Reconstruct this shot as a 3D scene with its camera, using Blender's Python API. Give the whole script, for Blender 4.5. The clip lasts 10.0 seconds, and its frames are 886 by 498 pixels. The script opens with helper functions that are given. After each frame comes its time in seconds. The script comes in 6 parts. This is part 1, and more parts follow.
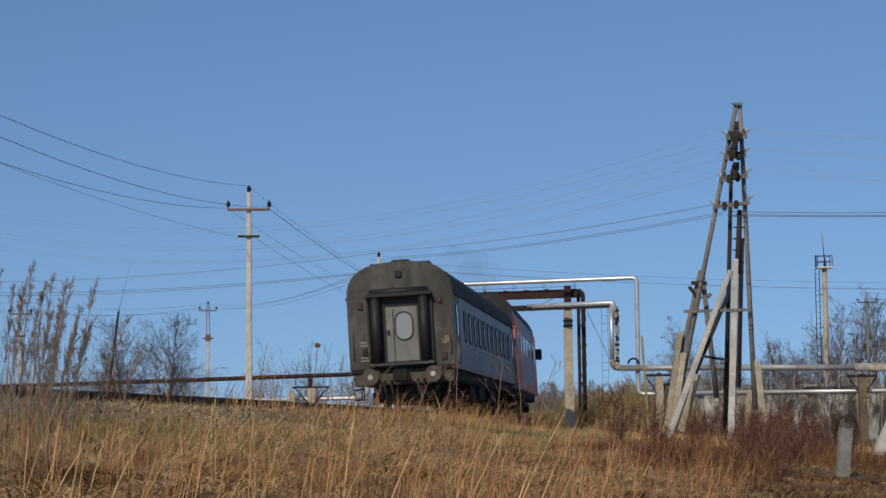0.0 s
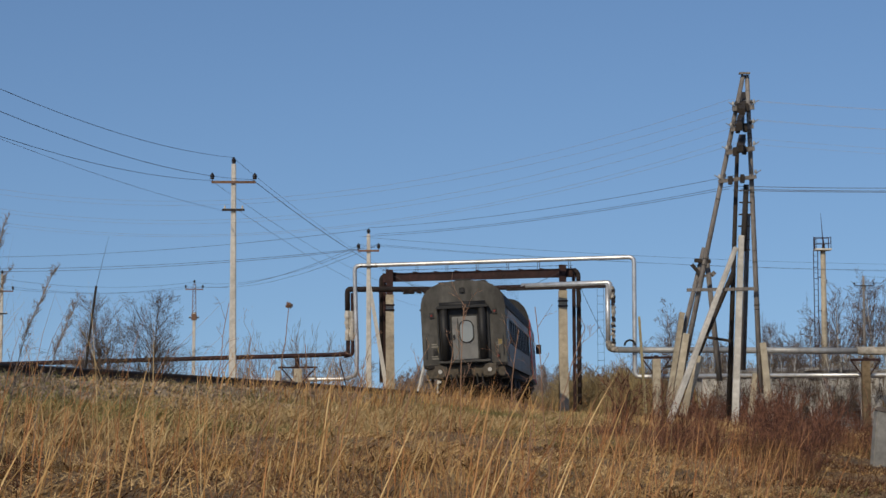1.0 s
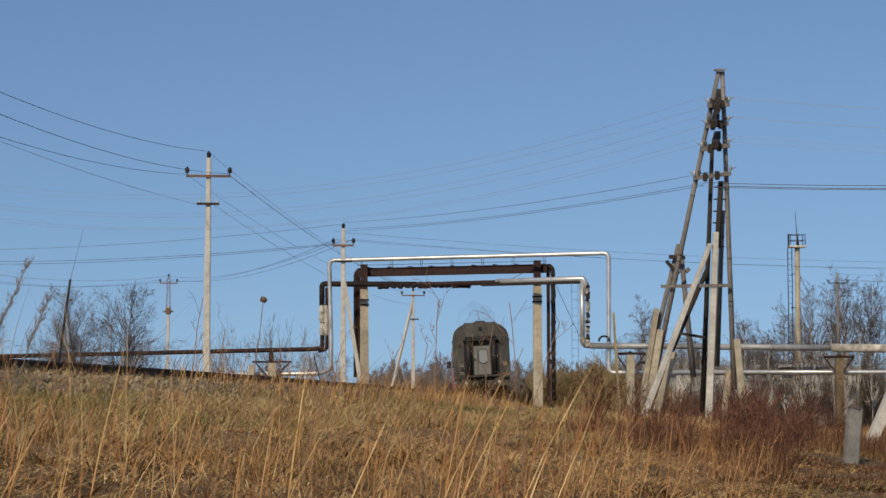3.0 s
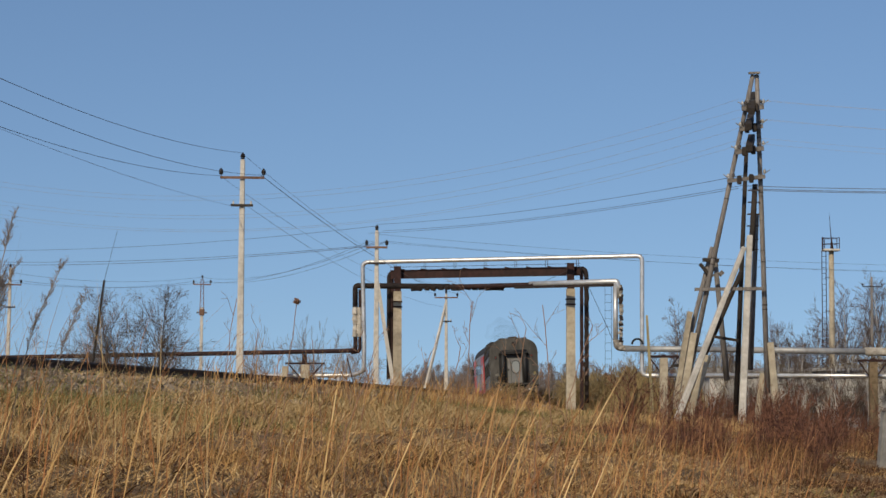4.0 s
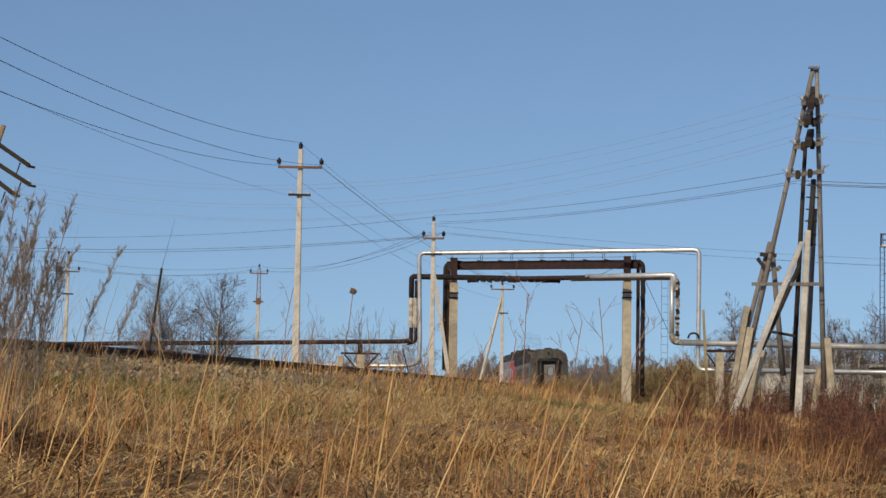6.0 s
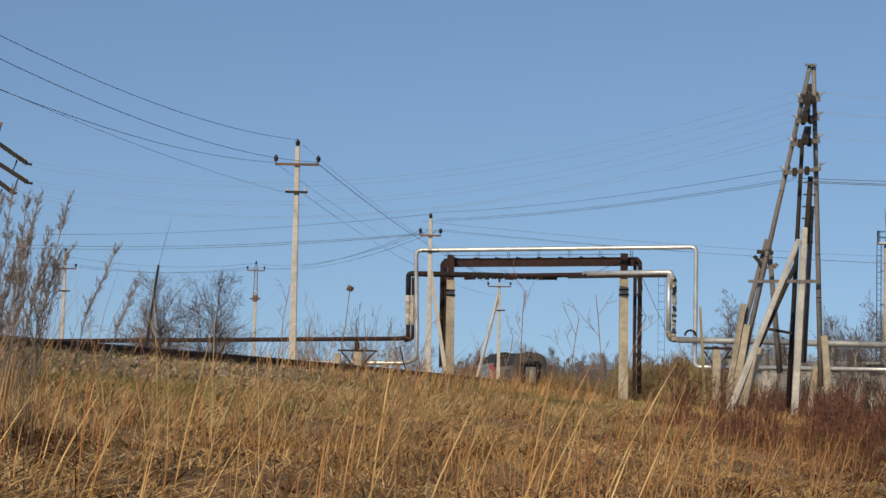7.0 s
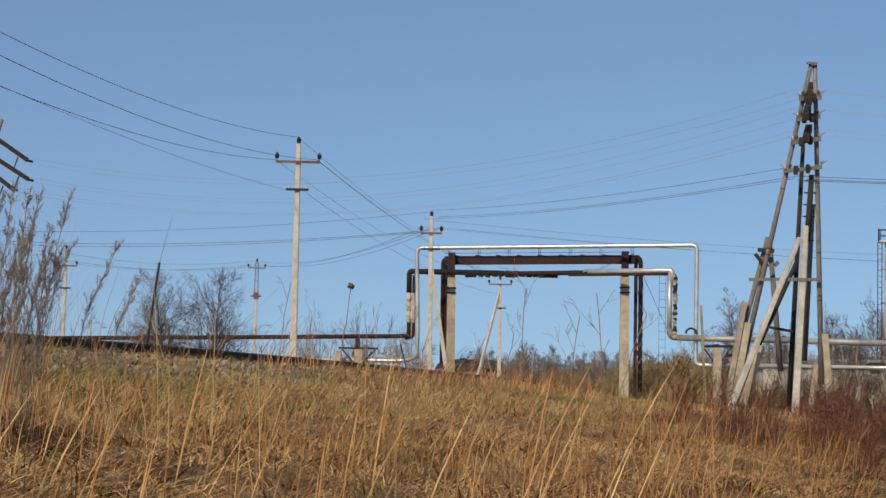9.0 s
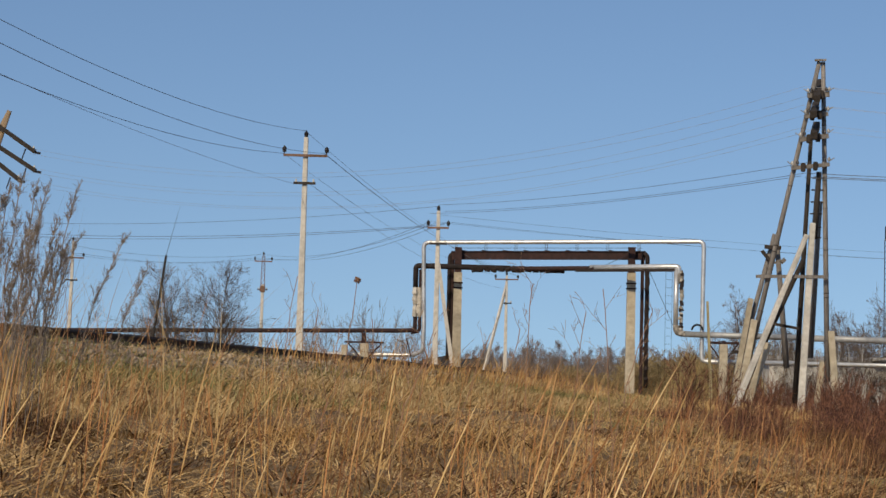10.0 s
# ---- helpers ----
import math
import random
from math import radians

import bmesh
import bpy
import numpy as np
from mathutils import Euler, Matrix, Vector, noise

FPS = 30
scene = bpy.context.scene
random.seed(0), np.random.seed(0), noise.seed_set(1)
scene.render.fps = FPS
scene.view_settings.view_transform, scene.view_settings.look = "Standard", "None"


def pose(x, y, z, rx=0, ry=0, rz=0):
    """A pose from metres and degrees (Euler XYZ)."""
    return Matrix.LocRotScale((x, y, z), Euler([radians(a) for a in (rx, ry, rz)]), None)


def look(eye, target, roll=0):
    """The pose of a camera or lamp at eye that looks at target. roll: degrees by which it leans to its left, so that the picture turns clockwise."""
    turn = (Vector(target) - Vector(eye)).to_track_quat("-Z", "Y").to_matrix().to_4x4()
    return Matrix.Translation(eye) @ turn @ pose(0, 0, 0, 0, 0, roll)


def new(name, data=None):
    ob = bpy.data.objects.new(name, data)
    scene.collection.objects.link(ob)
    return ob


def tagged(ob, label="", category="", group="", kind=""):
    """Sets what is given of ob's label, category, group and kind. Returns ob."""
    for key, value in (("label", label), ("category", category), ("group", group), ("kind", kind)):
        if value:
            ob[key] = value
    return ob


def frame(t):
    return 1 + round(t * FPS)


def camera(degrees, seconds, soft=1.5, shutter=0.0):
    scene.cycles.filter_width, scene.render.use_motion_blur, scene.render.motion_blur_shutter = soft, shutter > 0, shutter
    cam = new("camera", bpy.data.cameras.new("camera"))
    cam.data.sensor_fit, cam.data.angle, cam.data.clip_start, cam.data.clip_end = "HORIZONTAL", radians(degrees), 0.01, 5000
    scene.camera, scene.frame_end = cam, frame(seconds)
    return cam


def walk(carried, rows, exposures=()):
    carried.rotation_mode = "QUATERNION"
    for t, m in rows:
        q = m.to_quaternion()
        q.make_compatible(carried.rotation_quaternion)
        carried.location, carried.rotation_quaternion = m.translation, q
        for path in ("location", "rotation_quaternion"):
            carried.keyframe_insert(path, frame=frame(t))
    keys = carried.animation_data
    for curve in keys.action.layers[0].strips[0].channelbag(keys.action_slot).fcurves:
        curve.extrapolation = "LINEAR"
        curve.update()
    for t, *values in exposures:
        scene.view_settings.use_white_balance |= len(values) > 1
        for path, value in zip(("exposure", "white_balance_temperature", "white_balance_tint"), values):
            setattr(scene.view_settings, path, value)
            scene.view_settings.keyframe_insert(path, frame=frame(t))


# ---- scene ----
# the camera: a hand-held long lens, crouched in the grass beside the line
cam = camera(21.0, 10.0)
EYE_Z = 1.5
PATH = [
    (0, pose(0.000, -3.500, 1.500, 94.511, 0.813, -1.148)),
    (0.1, pose(0.000, -2.300, 1.500, 94.380, 0.697, -1.157)),
    (0.2, pose(0.000, -0.600, 1.500, 93.613, 0.716, -1.183)),
    (0.3, pose(0.000, 0.000, 1.500, 93.279, 1.064, -1.294)),
    (0.4, pose(0.000, 0.000, 1.500, 93.119, 1.458, -1.265)),
    (0.5, pose(0.000, 0.000, 1.500, 93.212, 1.170, -1.280)),
    (0.6, pose(0.000, 0.000, 1.500, 93.372, 0.878, -1.540)),
    (0.7, pose(0.000, 0.000, 1.500, 93.799, 0.852, -1.784)),
    (0.8, pose(0.000, 0.000, 1.500, 94.000, 0.437, -1.432)),
    (0.9, pose(0.000, 0.000, 1.500, 94.080, 0.415, -1.495)),
    (1, pose(0.000, 0.000, 1.500, 94.095, 0.425, -1.415)),
    (1.5, pose(0.000, 0.000, 1.500, 93.968, 0.158, -2.028)),
    (2, pose(0.000, 0.000, 1.500, 93.995, 0.202, -2.307)),
    (3.5, pose(0.000, 0.000, 1.500, 93.969, 0.123, -1.770)),
    (4, pose(0.000, 0.000, 1.500, 94.028, -0.072, -1.254)),
    (4.5, pose(0.000, 0.000, 1.500, 94.119, -0.643, -0.268)),
    (5, pose(0.000, 0.000, 1.500, 94.107, -0.863, -0.203)),
    (5.5, pose(0.000, 0.000, 1.500, 93.925, -0.808, 0.073)),
    (7, pose(0.000, 0.000, 1.500, 93.746, -0.819, -0.016)),
    (7.5, pose(0.000, 0.000, 1.500, 93.691, -0.893, 0.000)),
    (8, pose(0.000, 0.000, 1.500, 93.691, -0.893, 0.000)),
    (8.5, pose(0.000, 0.000, 1.500, 93.689, -0.903, -0.001)),
    (9, pose(0.000, 0.000, 1.500, 93.690, -0.900, 0.000)),
    (9.5, pose(0.000, 0.000, 1.500, 93.677, -0.964, 0.037)),
    (10, pose(0.000, 0.000, 1.500, 93.559, -1.315, 0.135)),
]
walk(cam, PATH, [(0, -0.22, 5950, 10), (1, -0.20, 6200, 10), (2, -0.18, 6450, 10), (3.5, -0.08, 6500, 10), (5, -0.02, 6650, 10), (7, 0.0, 6700, 10), (10, 0.02, 6700, 10)])

# ---- light ----
SUN_AZ, SUN_EL = 206.0, 35.0          # compass degrees clockwise from +y, degrees
world = bpy.data.worlds.new("world")
scene.world = world
world.use_nodes = True
wn, wl = world.node_tree.nodes, world.node_tree.links
sky = wn.new("ShaderNodeTexSky")
sky.sky_type = "NISHITA"
sky.sun_disc = False
sky.sun_elevation = radians(SUN_EL)
sky.sun_rotation = radians(SUN_AZ)
sky.altitude = 200.0
sky.air_density, sky.dust_density, sky.ozone_density = 1.0, 0.7, 4.7
coords, lift, unit = wn.new("ShaderNodeTexCoord"), wn.new("ShaderNodeVectorMath"), wn.new("ShaderNodeVectorMath")
lift.operation, unit.operation = "ADD", "NORMALIZE"
lift.inputs[1].default_value = (0, 0, 0.10)       # clear, dry spring air: little pallor at the horizon
wl.new(coords.outputs["Generated"], lift.inputs[0])
wl.new(lift.outputs[0], unit.inputs[0])
wl.new(unit.outputs[0], sky.inputs[0])
wl.new(sky.outputs[0], wn["Background"].inputs[0])
wn["Background"].inputs[1].default_value = 0.0985

sun = new("sun", bpy.data.lights.new("sun", "SUN"))
sun.data.energy = 3.2
sun.data.angle = radians(0.55)
sun.data.color = (1.0, 0.845, 0.62)
_a, _e = radians(SUN_AZ), radians(SUN_EL)
sun.matrix_world = look((math.sin(_a) * math.cos(_e) * 100, math.cos(_a) * math.cos(_e) * 100, math.sin(_e) * 100), (0, 0, 0))


# ---- materials ----
def mat(name, dark, light, rough=0.75, metal=0.0, scale=6.0, bump=0.15, stain=0.35, stain_scale=0.7, stretch=(1, 1, 1),
        island=0.0, rand=0.0, third=None, spec=0.4):
    """Two-scale procedural surface: grain between two colours, broad stains, fine relief; optional variation per piece."""
    m = bpy.data.materials.new(name)
    m.use_nodes = True
    n, l = m.node_tree.nodes, m.node_tree.links
    b = n["Principled BSDF"]
    tc = n.new("ShaderNodeTexCoord")
    mp = n.new("ShaderNodeMapping")
    mp.inputs["Scale"].default_value = stretch
    l.new(tc.outputs["Object"], mp.inputs[0])
    grain = n.new("ShaderNodeTexNoise")
    grain.inputs["Scale"].default_value, grain.inputs["Detail"].default_value = scale, 7.0
    grain.inputs["Roughness"].default_value = 0.65
    l.new(mp.outputs[0], grain.inputs["Vector"])
    ramp = n.new("ShaderNodeValToRGB")
    ramp.color_ramp.elements[0].position, ramp.color_ramp.elements[1].position = 0.3, 0.7
    ramp.color_ramp.elements[0].color, ramp.color_ramp.elements[1].color = (*dark, 1), (*light, 1)
    if third:
        e = ramp.color_ramp.elements.new(0.5)
        e.color = (*third, 1)
    fac = grain.outputs["Fac"]
    if island or rand:
        src = n.new("ShaderNodeNewGeometry").outputs["Random Per Island"] if island else n.new("ShaderNodeObjectInfo").outputs["Random"]
        mix = n.new("ShaderNodeMix")
        mix.inputs[0].default_value = island or rand
        l.new(fac, mix.inputs[2])
        l.new(src, mix.inputs[3])
        fac = mix.outputs[0]
    l.new(fac, ramp.inputs[0])
    big = n.new("ShaderNodeTexNoise")
    big.inputs["Scale"].default_value, big.inputs["Detail"].default_value = stain_scale, 4.0
    l.new(mp.outputs[0], big.inputs["Vector"])
    br = n.new("ShaderNodeValToRGB")
    br.color_ramp.elements[0].position, br.color_ramp.elements[1].position = 0.35, 0.65
    br.color_ramp.elements[0].color, br.color_ramp.elements[1].color = (1 - stain, 1 - stain, 1 - stain, 1), (1, 1, 1, 1)
    l.new(big.outputs["Fac"], br.inputs[0])
    mul = n.new("ShaderNodeMix")
    mul.data_type, mul.blend_type = "RGBA", "MULTIPLY"
    mul.inputs[0].default_value = 1.0
    l.new(ramp.outputs[0], mul.inputs[6])
    l.new(br.outputs[0], mul.inputs[7])
    l.new(mul.outputs[2], b.inputs["Base Color"])
    b.inputs["Roughness"].default_value, b.inputs["Metallic"].default_value = rough, metal
    b.inputs["Specular IOR Level"].default_value = spec
    if bump:
        bp = n.new("ShaderNodeBump")
        bp.inputs["Strength"].default_value, bp.inputs["Distance"].default_value = bump, 0.02
        l.new(grain.outputs["Fac"], bp.inputs["Height"])
        l.new(bp.outputs[0], b.inputs["Normal"])
    return m


def glass_mat(name, tint):
    m = bpy.data.materials.new(name)
    m.use_nodes = True
    b = m.node_tree.nodes["Principled BSDF"]
    b.inputs["Base Color"].default_value = (*tint, 1)
    b.inputs["Roughness"].default_value = 0.12
    b.inputs["Specular IOR Level"].default_value = 0.8
    return m


CONCRETE = mat("concrete", (0.36, 0.31, 0.225), (0.57, 0.50, 0.375), 0.9, scale=5, stain=0.35, stain_scale=0.9)
CONCRETE_PALE = mat("concrete_pale", (0.50, 0.47, 0.41), (0.70, 0.67, 0.60), 0.9, scale=7, stain=0.25, stain_scale=1.2)
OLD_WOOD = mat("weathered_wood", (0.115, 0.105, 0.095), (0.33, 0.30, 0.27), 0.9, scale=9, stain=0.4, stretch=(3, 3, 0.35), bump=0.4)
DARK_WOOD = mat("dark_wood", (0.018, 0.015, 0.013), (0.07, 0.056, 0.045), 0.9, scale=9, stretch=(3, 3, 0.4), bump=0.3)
RUST = mat("rusty_steel", (0.012, 0.006, 0.006), (0.058, 0.023, 0.019), 0.8, 0.0, scale=5, stain=0.4)
TAR = mat("tarred_lagging", (0.008, 0.006, 0.006), (0.050, 0.033, 0.027), 0.85, scale=8, stain=0.4, bump=0.5)
SILVER = mat("silver_paint", (0.55, 0.55, 0.54), (0.80, 0.80, 0.78), 0.38, 0.55, scale=4, stain=0.25, stain_scale=0.8)
GREY_PIPE = mat("grey_pipe", (0.30, 0.305, 0.30), (0.48, 0.48, 0.465), 0.5, 0.3, scale=4, stain=0.35)
LAGGING = mat("torn_lagging", (0.07, 0.055, 0.04), (0.66, 0.61, 0.52), 0.9, scale=5.0, stain=0.55, stain_scale=2.5, bump=0.6)
RAIL_STEEL = mat("rail_steel", (0.03, 0.02, 0.016), (0.075, 0.045, 0.03), 0.7, 0.2, scale=12, stain=0.3)
INSULATOR = mat("dark_insulator", (0.012, 0.010, 0.010), (0.03, 0.024, 0.022), 0.35, scale=8, bump=0, stain=0.1)
ARM_RUST = mat("rusty_crossarm", (0.13, 0.07, 0.045), (0.30, 0.18, 0.12), 0.85, scale=9, stain=0.3)
WIRE = mat("wire", (0.045, 0.045, 0.05), (0.09, 0.09, 0.095), 0.6, 0.2, bump=0, stain=0.1)
WIRE_PALE = mat("aluminium_wire", (0.20, 0.21, 0.23), (0.30, 0.31, 0.33), 0.55, 0.3, bump=0, stain=0.1)
SLEEPER = mat("sleeper", (0.05, 0.04, 0.032), (0.15, 0.125, 0.10), 0.9, scale=7, rand=0.4)
COACH_GREY = mat("coach_silver_grey", (0.17, 0.175, 0.18), (0.27, 0.272, 0.275), 0.5, 0.1, scale=2.2, stain=0.25, stain_scale=0.5, bump=0.02)
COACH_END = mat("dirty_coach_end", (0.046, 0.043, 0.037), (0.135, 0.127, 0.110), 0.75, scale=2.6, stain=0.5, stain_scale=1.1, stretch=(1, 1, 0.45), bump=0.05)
COACH_ROOF = mat("sooty_roof", (0.018, 0.017, 0.016), (0.062, 0.058, 0.053), 0.8, scale=2.4, stain=0.4, bump=0.05)
COACH_DOOR = mat("coach_end_door", (0.15, 0.148, 0.138), (0.23, 0.226, 0.21), 0.6, scale=3, stain=0.2, bump=0.02)
RUBBER = mat("black_rubber", (0.008, 0.008, 0.008), (0.022, 0.021, 0.02), 0.6, scale=8, stain=0.2)
UNDER = mat("underframe_grime", (0.008, 0.007, 0.006), (0.035, 0.03, 0.025), 0.9, scale=6)
BUFFER_MAT = mat("buffer_steel", (0.045, 0.036, 0.026), (0.14, 0.115, 0.08), 0.7, scale=6)
WHITE_MARK = mat("white_paint", (0.50, 0.48, 0.43), (0.68, 0.66, 0.60), 0.7, scale=9, bump=0)
STENCIL = mat("faded_stencil", (0.16, 0.15, 0.125), (0.30, 0.28, 0.23), 0.8, scale=9, bump=0)
YELLOW_MARK = mat("yellow_paint", (0.20, 0.155, 0.06), (0.36, 0.275, 0.11), 0.7, scale=9, bump=0)
RED_LENS = mat("red_lens", (0.16, 0.03, 0.025), (0.30, 0.07, 0.05), 0.25, scale=9, bump=0)
LOCO_RED = mat("loco_red", (0.55, 0.035, 0.02), (0.68, 0.06, 0.035), 0.45, scale=3, stain=0.2, bump=0.02)
LOCO_GREY = mat("loco_grey", (0.24, 0.25, 0.27), (0.33, 0.34, 0.36), 0.5, scale=3, stain=0.25, bump=0.02)
PANE = glass_mat("dark_pane", (0.03, 0.034, 0.04))
# mid-grey base paints the sky's reflection into the coach's side panes
SKY_PANE = mat("sky_grey_pane", (0.13, 0.14, 0.155), (0.19, 0.20, 0.215), 0.4, scale=2, bump=0, stain=0.3)
PALE_PANE = glass_mat("pale_pane", (0.25, 0.262, 0.245))
GRAVEL = mat("ballast_stone", (0.17, 0.125, 0.08), (0.50, 0.39, 0.26), 0.95, scale=14, stain=0.3, island=0.6, bump=0.4)
BARK = mat("grey_bark", (0.06, 0.05, 0.043), (0.17, 0.14, 0.12), 0.95, scale=9, stain=0.3, bump=0.3)
TWIG = mat("bare_twigs", (0.085, 0.066, 0.054), (0.23, 0.18, 0.145), 0.95, scale=3, island=0.7, bump=0)
TWIG_BIRCH = mat("birch_twigs", (0.11, 0.085, 0.075), (0.27, 0.22, 0.20), 0.95, scale=3, island=0.7, bump=0)
TWIG_DOG = mat("red_twigs", (0.085, 0.032, 0.023), (0.33, 0.155, 0.09), 0.9, scale=3, island=0.9, bump=0)
# paler and greyer than the near twigs: distance haze is mixed into the colour
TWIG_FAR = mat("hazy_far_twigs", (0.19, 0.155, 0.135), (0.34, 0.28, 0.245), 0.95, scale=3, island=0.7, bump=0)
TWIG_GREY = mat("pale_grey_twigs", (0.17, 0.14, 0.115), (0.34, 0.29, 0.24), 0.95, scale=3, island=0.7, bump=0)
TWIG_TAN = mat("tan_twigs", (0.24, 0.18, 0.085), (0.48, 0.37, 0.19), 0.95, scale=3, island=0.8, bump=0)
TWIG_PLUME = mat("feathery_weed", (0.20, 0.16, 0.125), (0.39, 0.32, 0.26), 0.95, scale=3, island=0.8, bump=0)
TWIG_RED = mat("red_brown_stems", (0.24, 0.13, 0.08), (0.45, 0.28, 0.18), 0.95, scale=3, island=0.8, bump=0)
BIRCH = mat("birch_bark", (0.10, 0.09, 0.08), (0.74, 0.72, 0.67), 0.8, scale=3.5, stretch=(1, 1, 3), stain=0.2, third=(0.62, 0.60, 0.55))
NEEDLES = mat("dark_needles", (0.012, 0.02, 0.01), (0.035, 0.05, 0.022), 0.9, scale=4, island=0.6, bump=0)
WHITEWASH = mat("whitewashed_brick", (0.42, 0.40, 0.37), (0.78, 0.76, 0.72), 0.9, scale=2.5, stain=0.35)
SHED_ROOF = mat("grey_sheet_roof", (0.25, 0.24, 0.22), (0.42, 0.40, 0.36), 0.8, scale=2)


# ---- mesh helpers ----
def part(name, bm, material, parent=None, label="", smooth=False):
    """Links a bmesh as one mesh object under a thing or a part."""
    me = bpy.data.meshes.new(name)
    bmesh.ops.recalc_face_normals(bm, faces=bm.faces)
    bm.to_mesh(me)
    bm.free()
    if smooth:
        for p in me.polygons:
            p.use_smooth = True
    me.materials.append(material)
    ob = new(name, me)
    if parent:
        ob.parent = parent
    if label:
        ob["label"] = label
    return ob


def thing(name, label, category, m=None, group="", kind=""):
    ob = new(name)
    if m is not None:
        ob.matrix_world = m
    return tagged(ob, label, category, group, kind)


def tube(bm, p, q, r0, r1=None, n=8, caps=True):
    """A tapered round bar from p to q."""
    p, q = Vector(p), Vector(q)
    r1 = r0 if r1 is None else r1
    ax = (q - p).normalized()
    u = ax.orthogonal().normalized()
    v = ax.cross(u)
    rings = []
    for c, r in ((p, r0), (q, r1)):
        rings.append([bm.verts.new(c + (u * math.cos(a) + v * math.sin(a)) * r) for a in (2 * math.pi * (i + 0.5) / n for i in range(n))])
    for i in range(n):
        bm.faces.new((rings[0][i], rings[0][(i + 1) % n], rings[1][(i + 1) % n], rings[1][i]))
    if caps:
        bm.faces.new(rings[0][::-1])
        bm.faces.new(rings[1])


def pipe(bm, pts, r, n=12, bend=0.0):
    """A pipe through the points with rounded bends."""
    pts = [Vector(p) for p in pts]
    path = [pts[0]]
    for a, b, c in zip(pts, pts[1:], pts[2:]):
        if bend:
            d0, d1 = (a - b).normalized(), (c - b).normalized()
            for k in range(6):
                s = k / 5
                path.append((b + d0 * bend) * (1 - s) ** 2 + b * 2 * s * (1 - s) + (b + d1 * bend) * s * s)
        else:
            path.append(b)
    path.append(pts[-1])
    rings, u = [], None
    for i, c in enumerate(path):
        ax = (path[min(i + 1, len(path) - 1)] - path[max(i - 1, 0)]).normalized()
        u = ax.orthogonal().normalized() if u is None else (u - ax * u.dot(ax)).normalized()
        v = ax.cross(u)
        rings.append([bm.verts.new(c + (u * math.cos(2 * math.pi * k / n) + v * math.sin(2 * math.pi * k / n)) * r) for k in range(n)])
    for a, b in zip(rings, rings[1:]):
        for k in range(n):
            bm.faces.new((a[k], a[(k + 1) % n], b[(k + 1) % n], b[k]))
    bm.faces.new(rings[0][::-1])
    bm.faces.new(rings[-1])


def bar(bm, p, q, w, h, w1=None, h1=None, up=(0, 0, 1)):
    """A squared bar from p to q, w wide and h high."""
    p, q = Vector(p), Vector(q)
    ax = (q - p).normalized()
    up = Vector(up)
    if abs(ax.dot(up)) > 0.95:
        up = Vector((0, 1, 0))
    s = ax.cross(up).normalized()
    t = s.cross(ax)
    w1, h1 = w if w1 is None else w1, h if h1 is None else h1
    rings = []
    for c, a, b in ((p, w, h), (q, w1, h1)):
        rings.append([bm.verts.new(c + s * (a / 2 * i) + t * (b / 2 * j)) for i, j in ((-1, -1), (1, -1), (1, 1), (-1, 1))])
    for i in range(4):
        bm.faces.new((rings[0][i], rings[0][(i + 1) % 4], rings[1][(i + 1) % 4], rings[1][i]))
    bm.faces.new(rings[0][::-1])
    bm.faces.new(rings[1])


def box(bm, lo, hi, bevel=0.0):
    r = bmesh.ops.create_cube(bm, size=1.0, matrix=Matrix.LocRotScale(
        [(a + b) / 2 for a, b in zip(lo, hi)], None, [abs(b - a) for a, b in zip(lo, hi)]))
    if bevel:
        bmesh.ops.bevel(bm, geom=list({e for v in r["verts"] for e in v.link_edges}), offset=bevel, segments=2, affect="EDGES")


def bag(fn, *a, **k):
    """A fresh bmesh filled by one helper."""
    bm = bmesh.new()
    fn(bm, *a, **k)
    return bm


def mesh_object(name, verts, faces, material, kind="", label="", category="", parent=None, smooth=False):
    """An object straight from arrays; faces: (n, 3) or (n, 4)."""
    verts, faces = np.asarray(verts, dtype=np.float32), np.asarray(faces, dtype=np.int32)
    me = bpy.data.meshes.new(name)
    k = faces.shape[1]
    me.vertices.add(len(verts))
    me.vertices.foreach_set("co", verts.ravel())
    me.loops.add(faces.size)
    me.loops.foreach_set("vertex_index", faces.ravel())
    me.polygons.add(len(faces))
    me.polygons.foreach_set("loop_start", np.arange(0, faces.size, k, dtype=np.int32))
    me.update(calc_edges=True)
    me.validate()
    if smooth:
        me.polygons.foreach_set("use_smooth", np.ones(len(faces), dtype=bool))
    me.materials.append(material)
    ob = new(name, me)
    if parent:
        ob.parent = parent
    return tagged(ob, label, category, "", kind)


# ---- the lie of the land ----
RAIL_R, RAIL_L, HALF_GAUGE = 2.27, 2.20, 0.80


def track_x(y):
    """The line's centre: a long left-hand curve of about 890 m radius."""
    u = np.asarray(y, dtype=float) - 66
    return 0.38 + 0.1365 * u - np.where(u > 0, 0.00056, 0.00105) * u * u


def track_slope(y):
    u = np.asarray(y, dtype=float) - 66
    return 0.1365 - 2 * np.where(u > 0, 0.00056, 0.00105) * u


def track_drop(y):
    return -0.25 * np.clip((np.asarray(y, dtype=float) - 190) / 60, 0, 1.5)


D_R = [0, 2.2, 3.2, 5.0, 7.5, 10, 12, 14, 30, 80, 400]
Z_R = [1.80, 1.80, 1.70, 1.48, 1.24, 1.03, 0.80, 0.68, 0.60, 0.5, 0.5]
Z_L = [1.72, 1.72, 1.50, 1.30, 1.15, 1.00, 0.95, 0.90, 0.80, 0.6, 0.5]


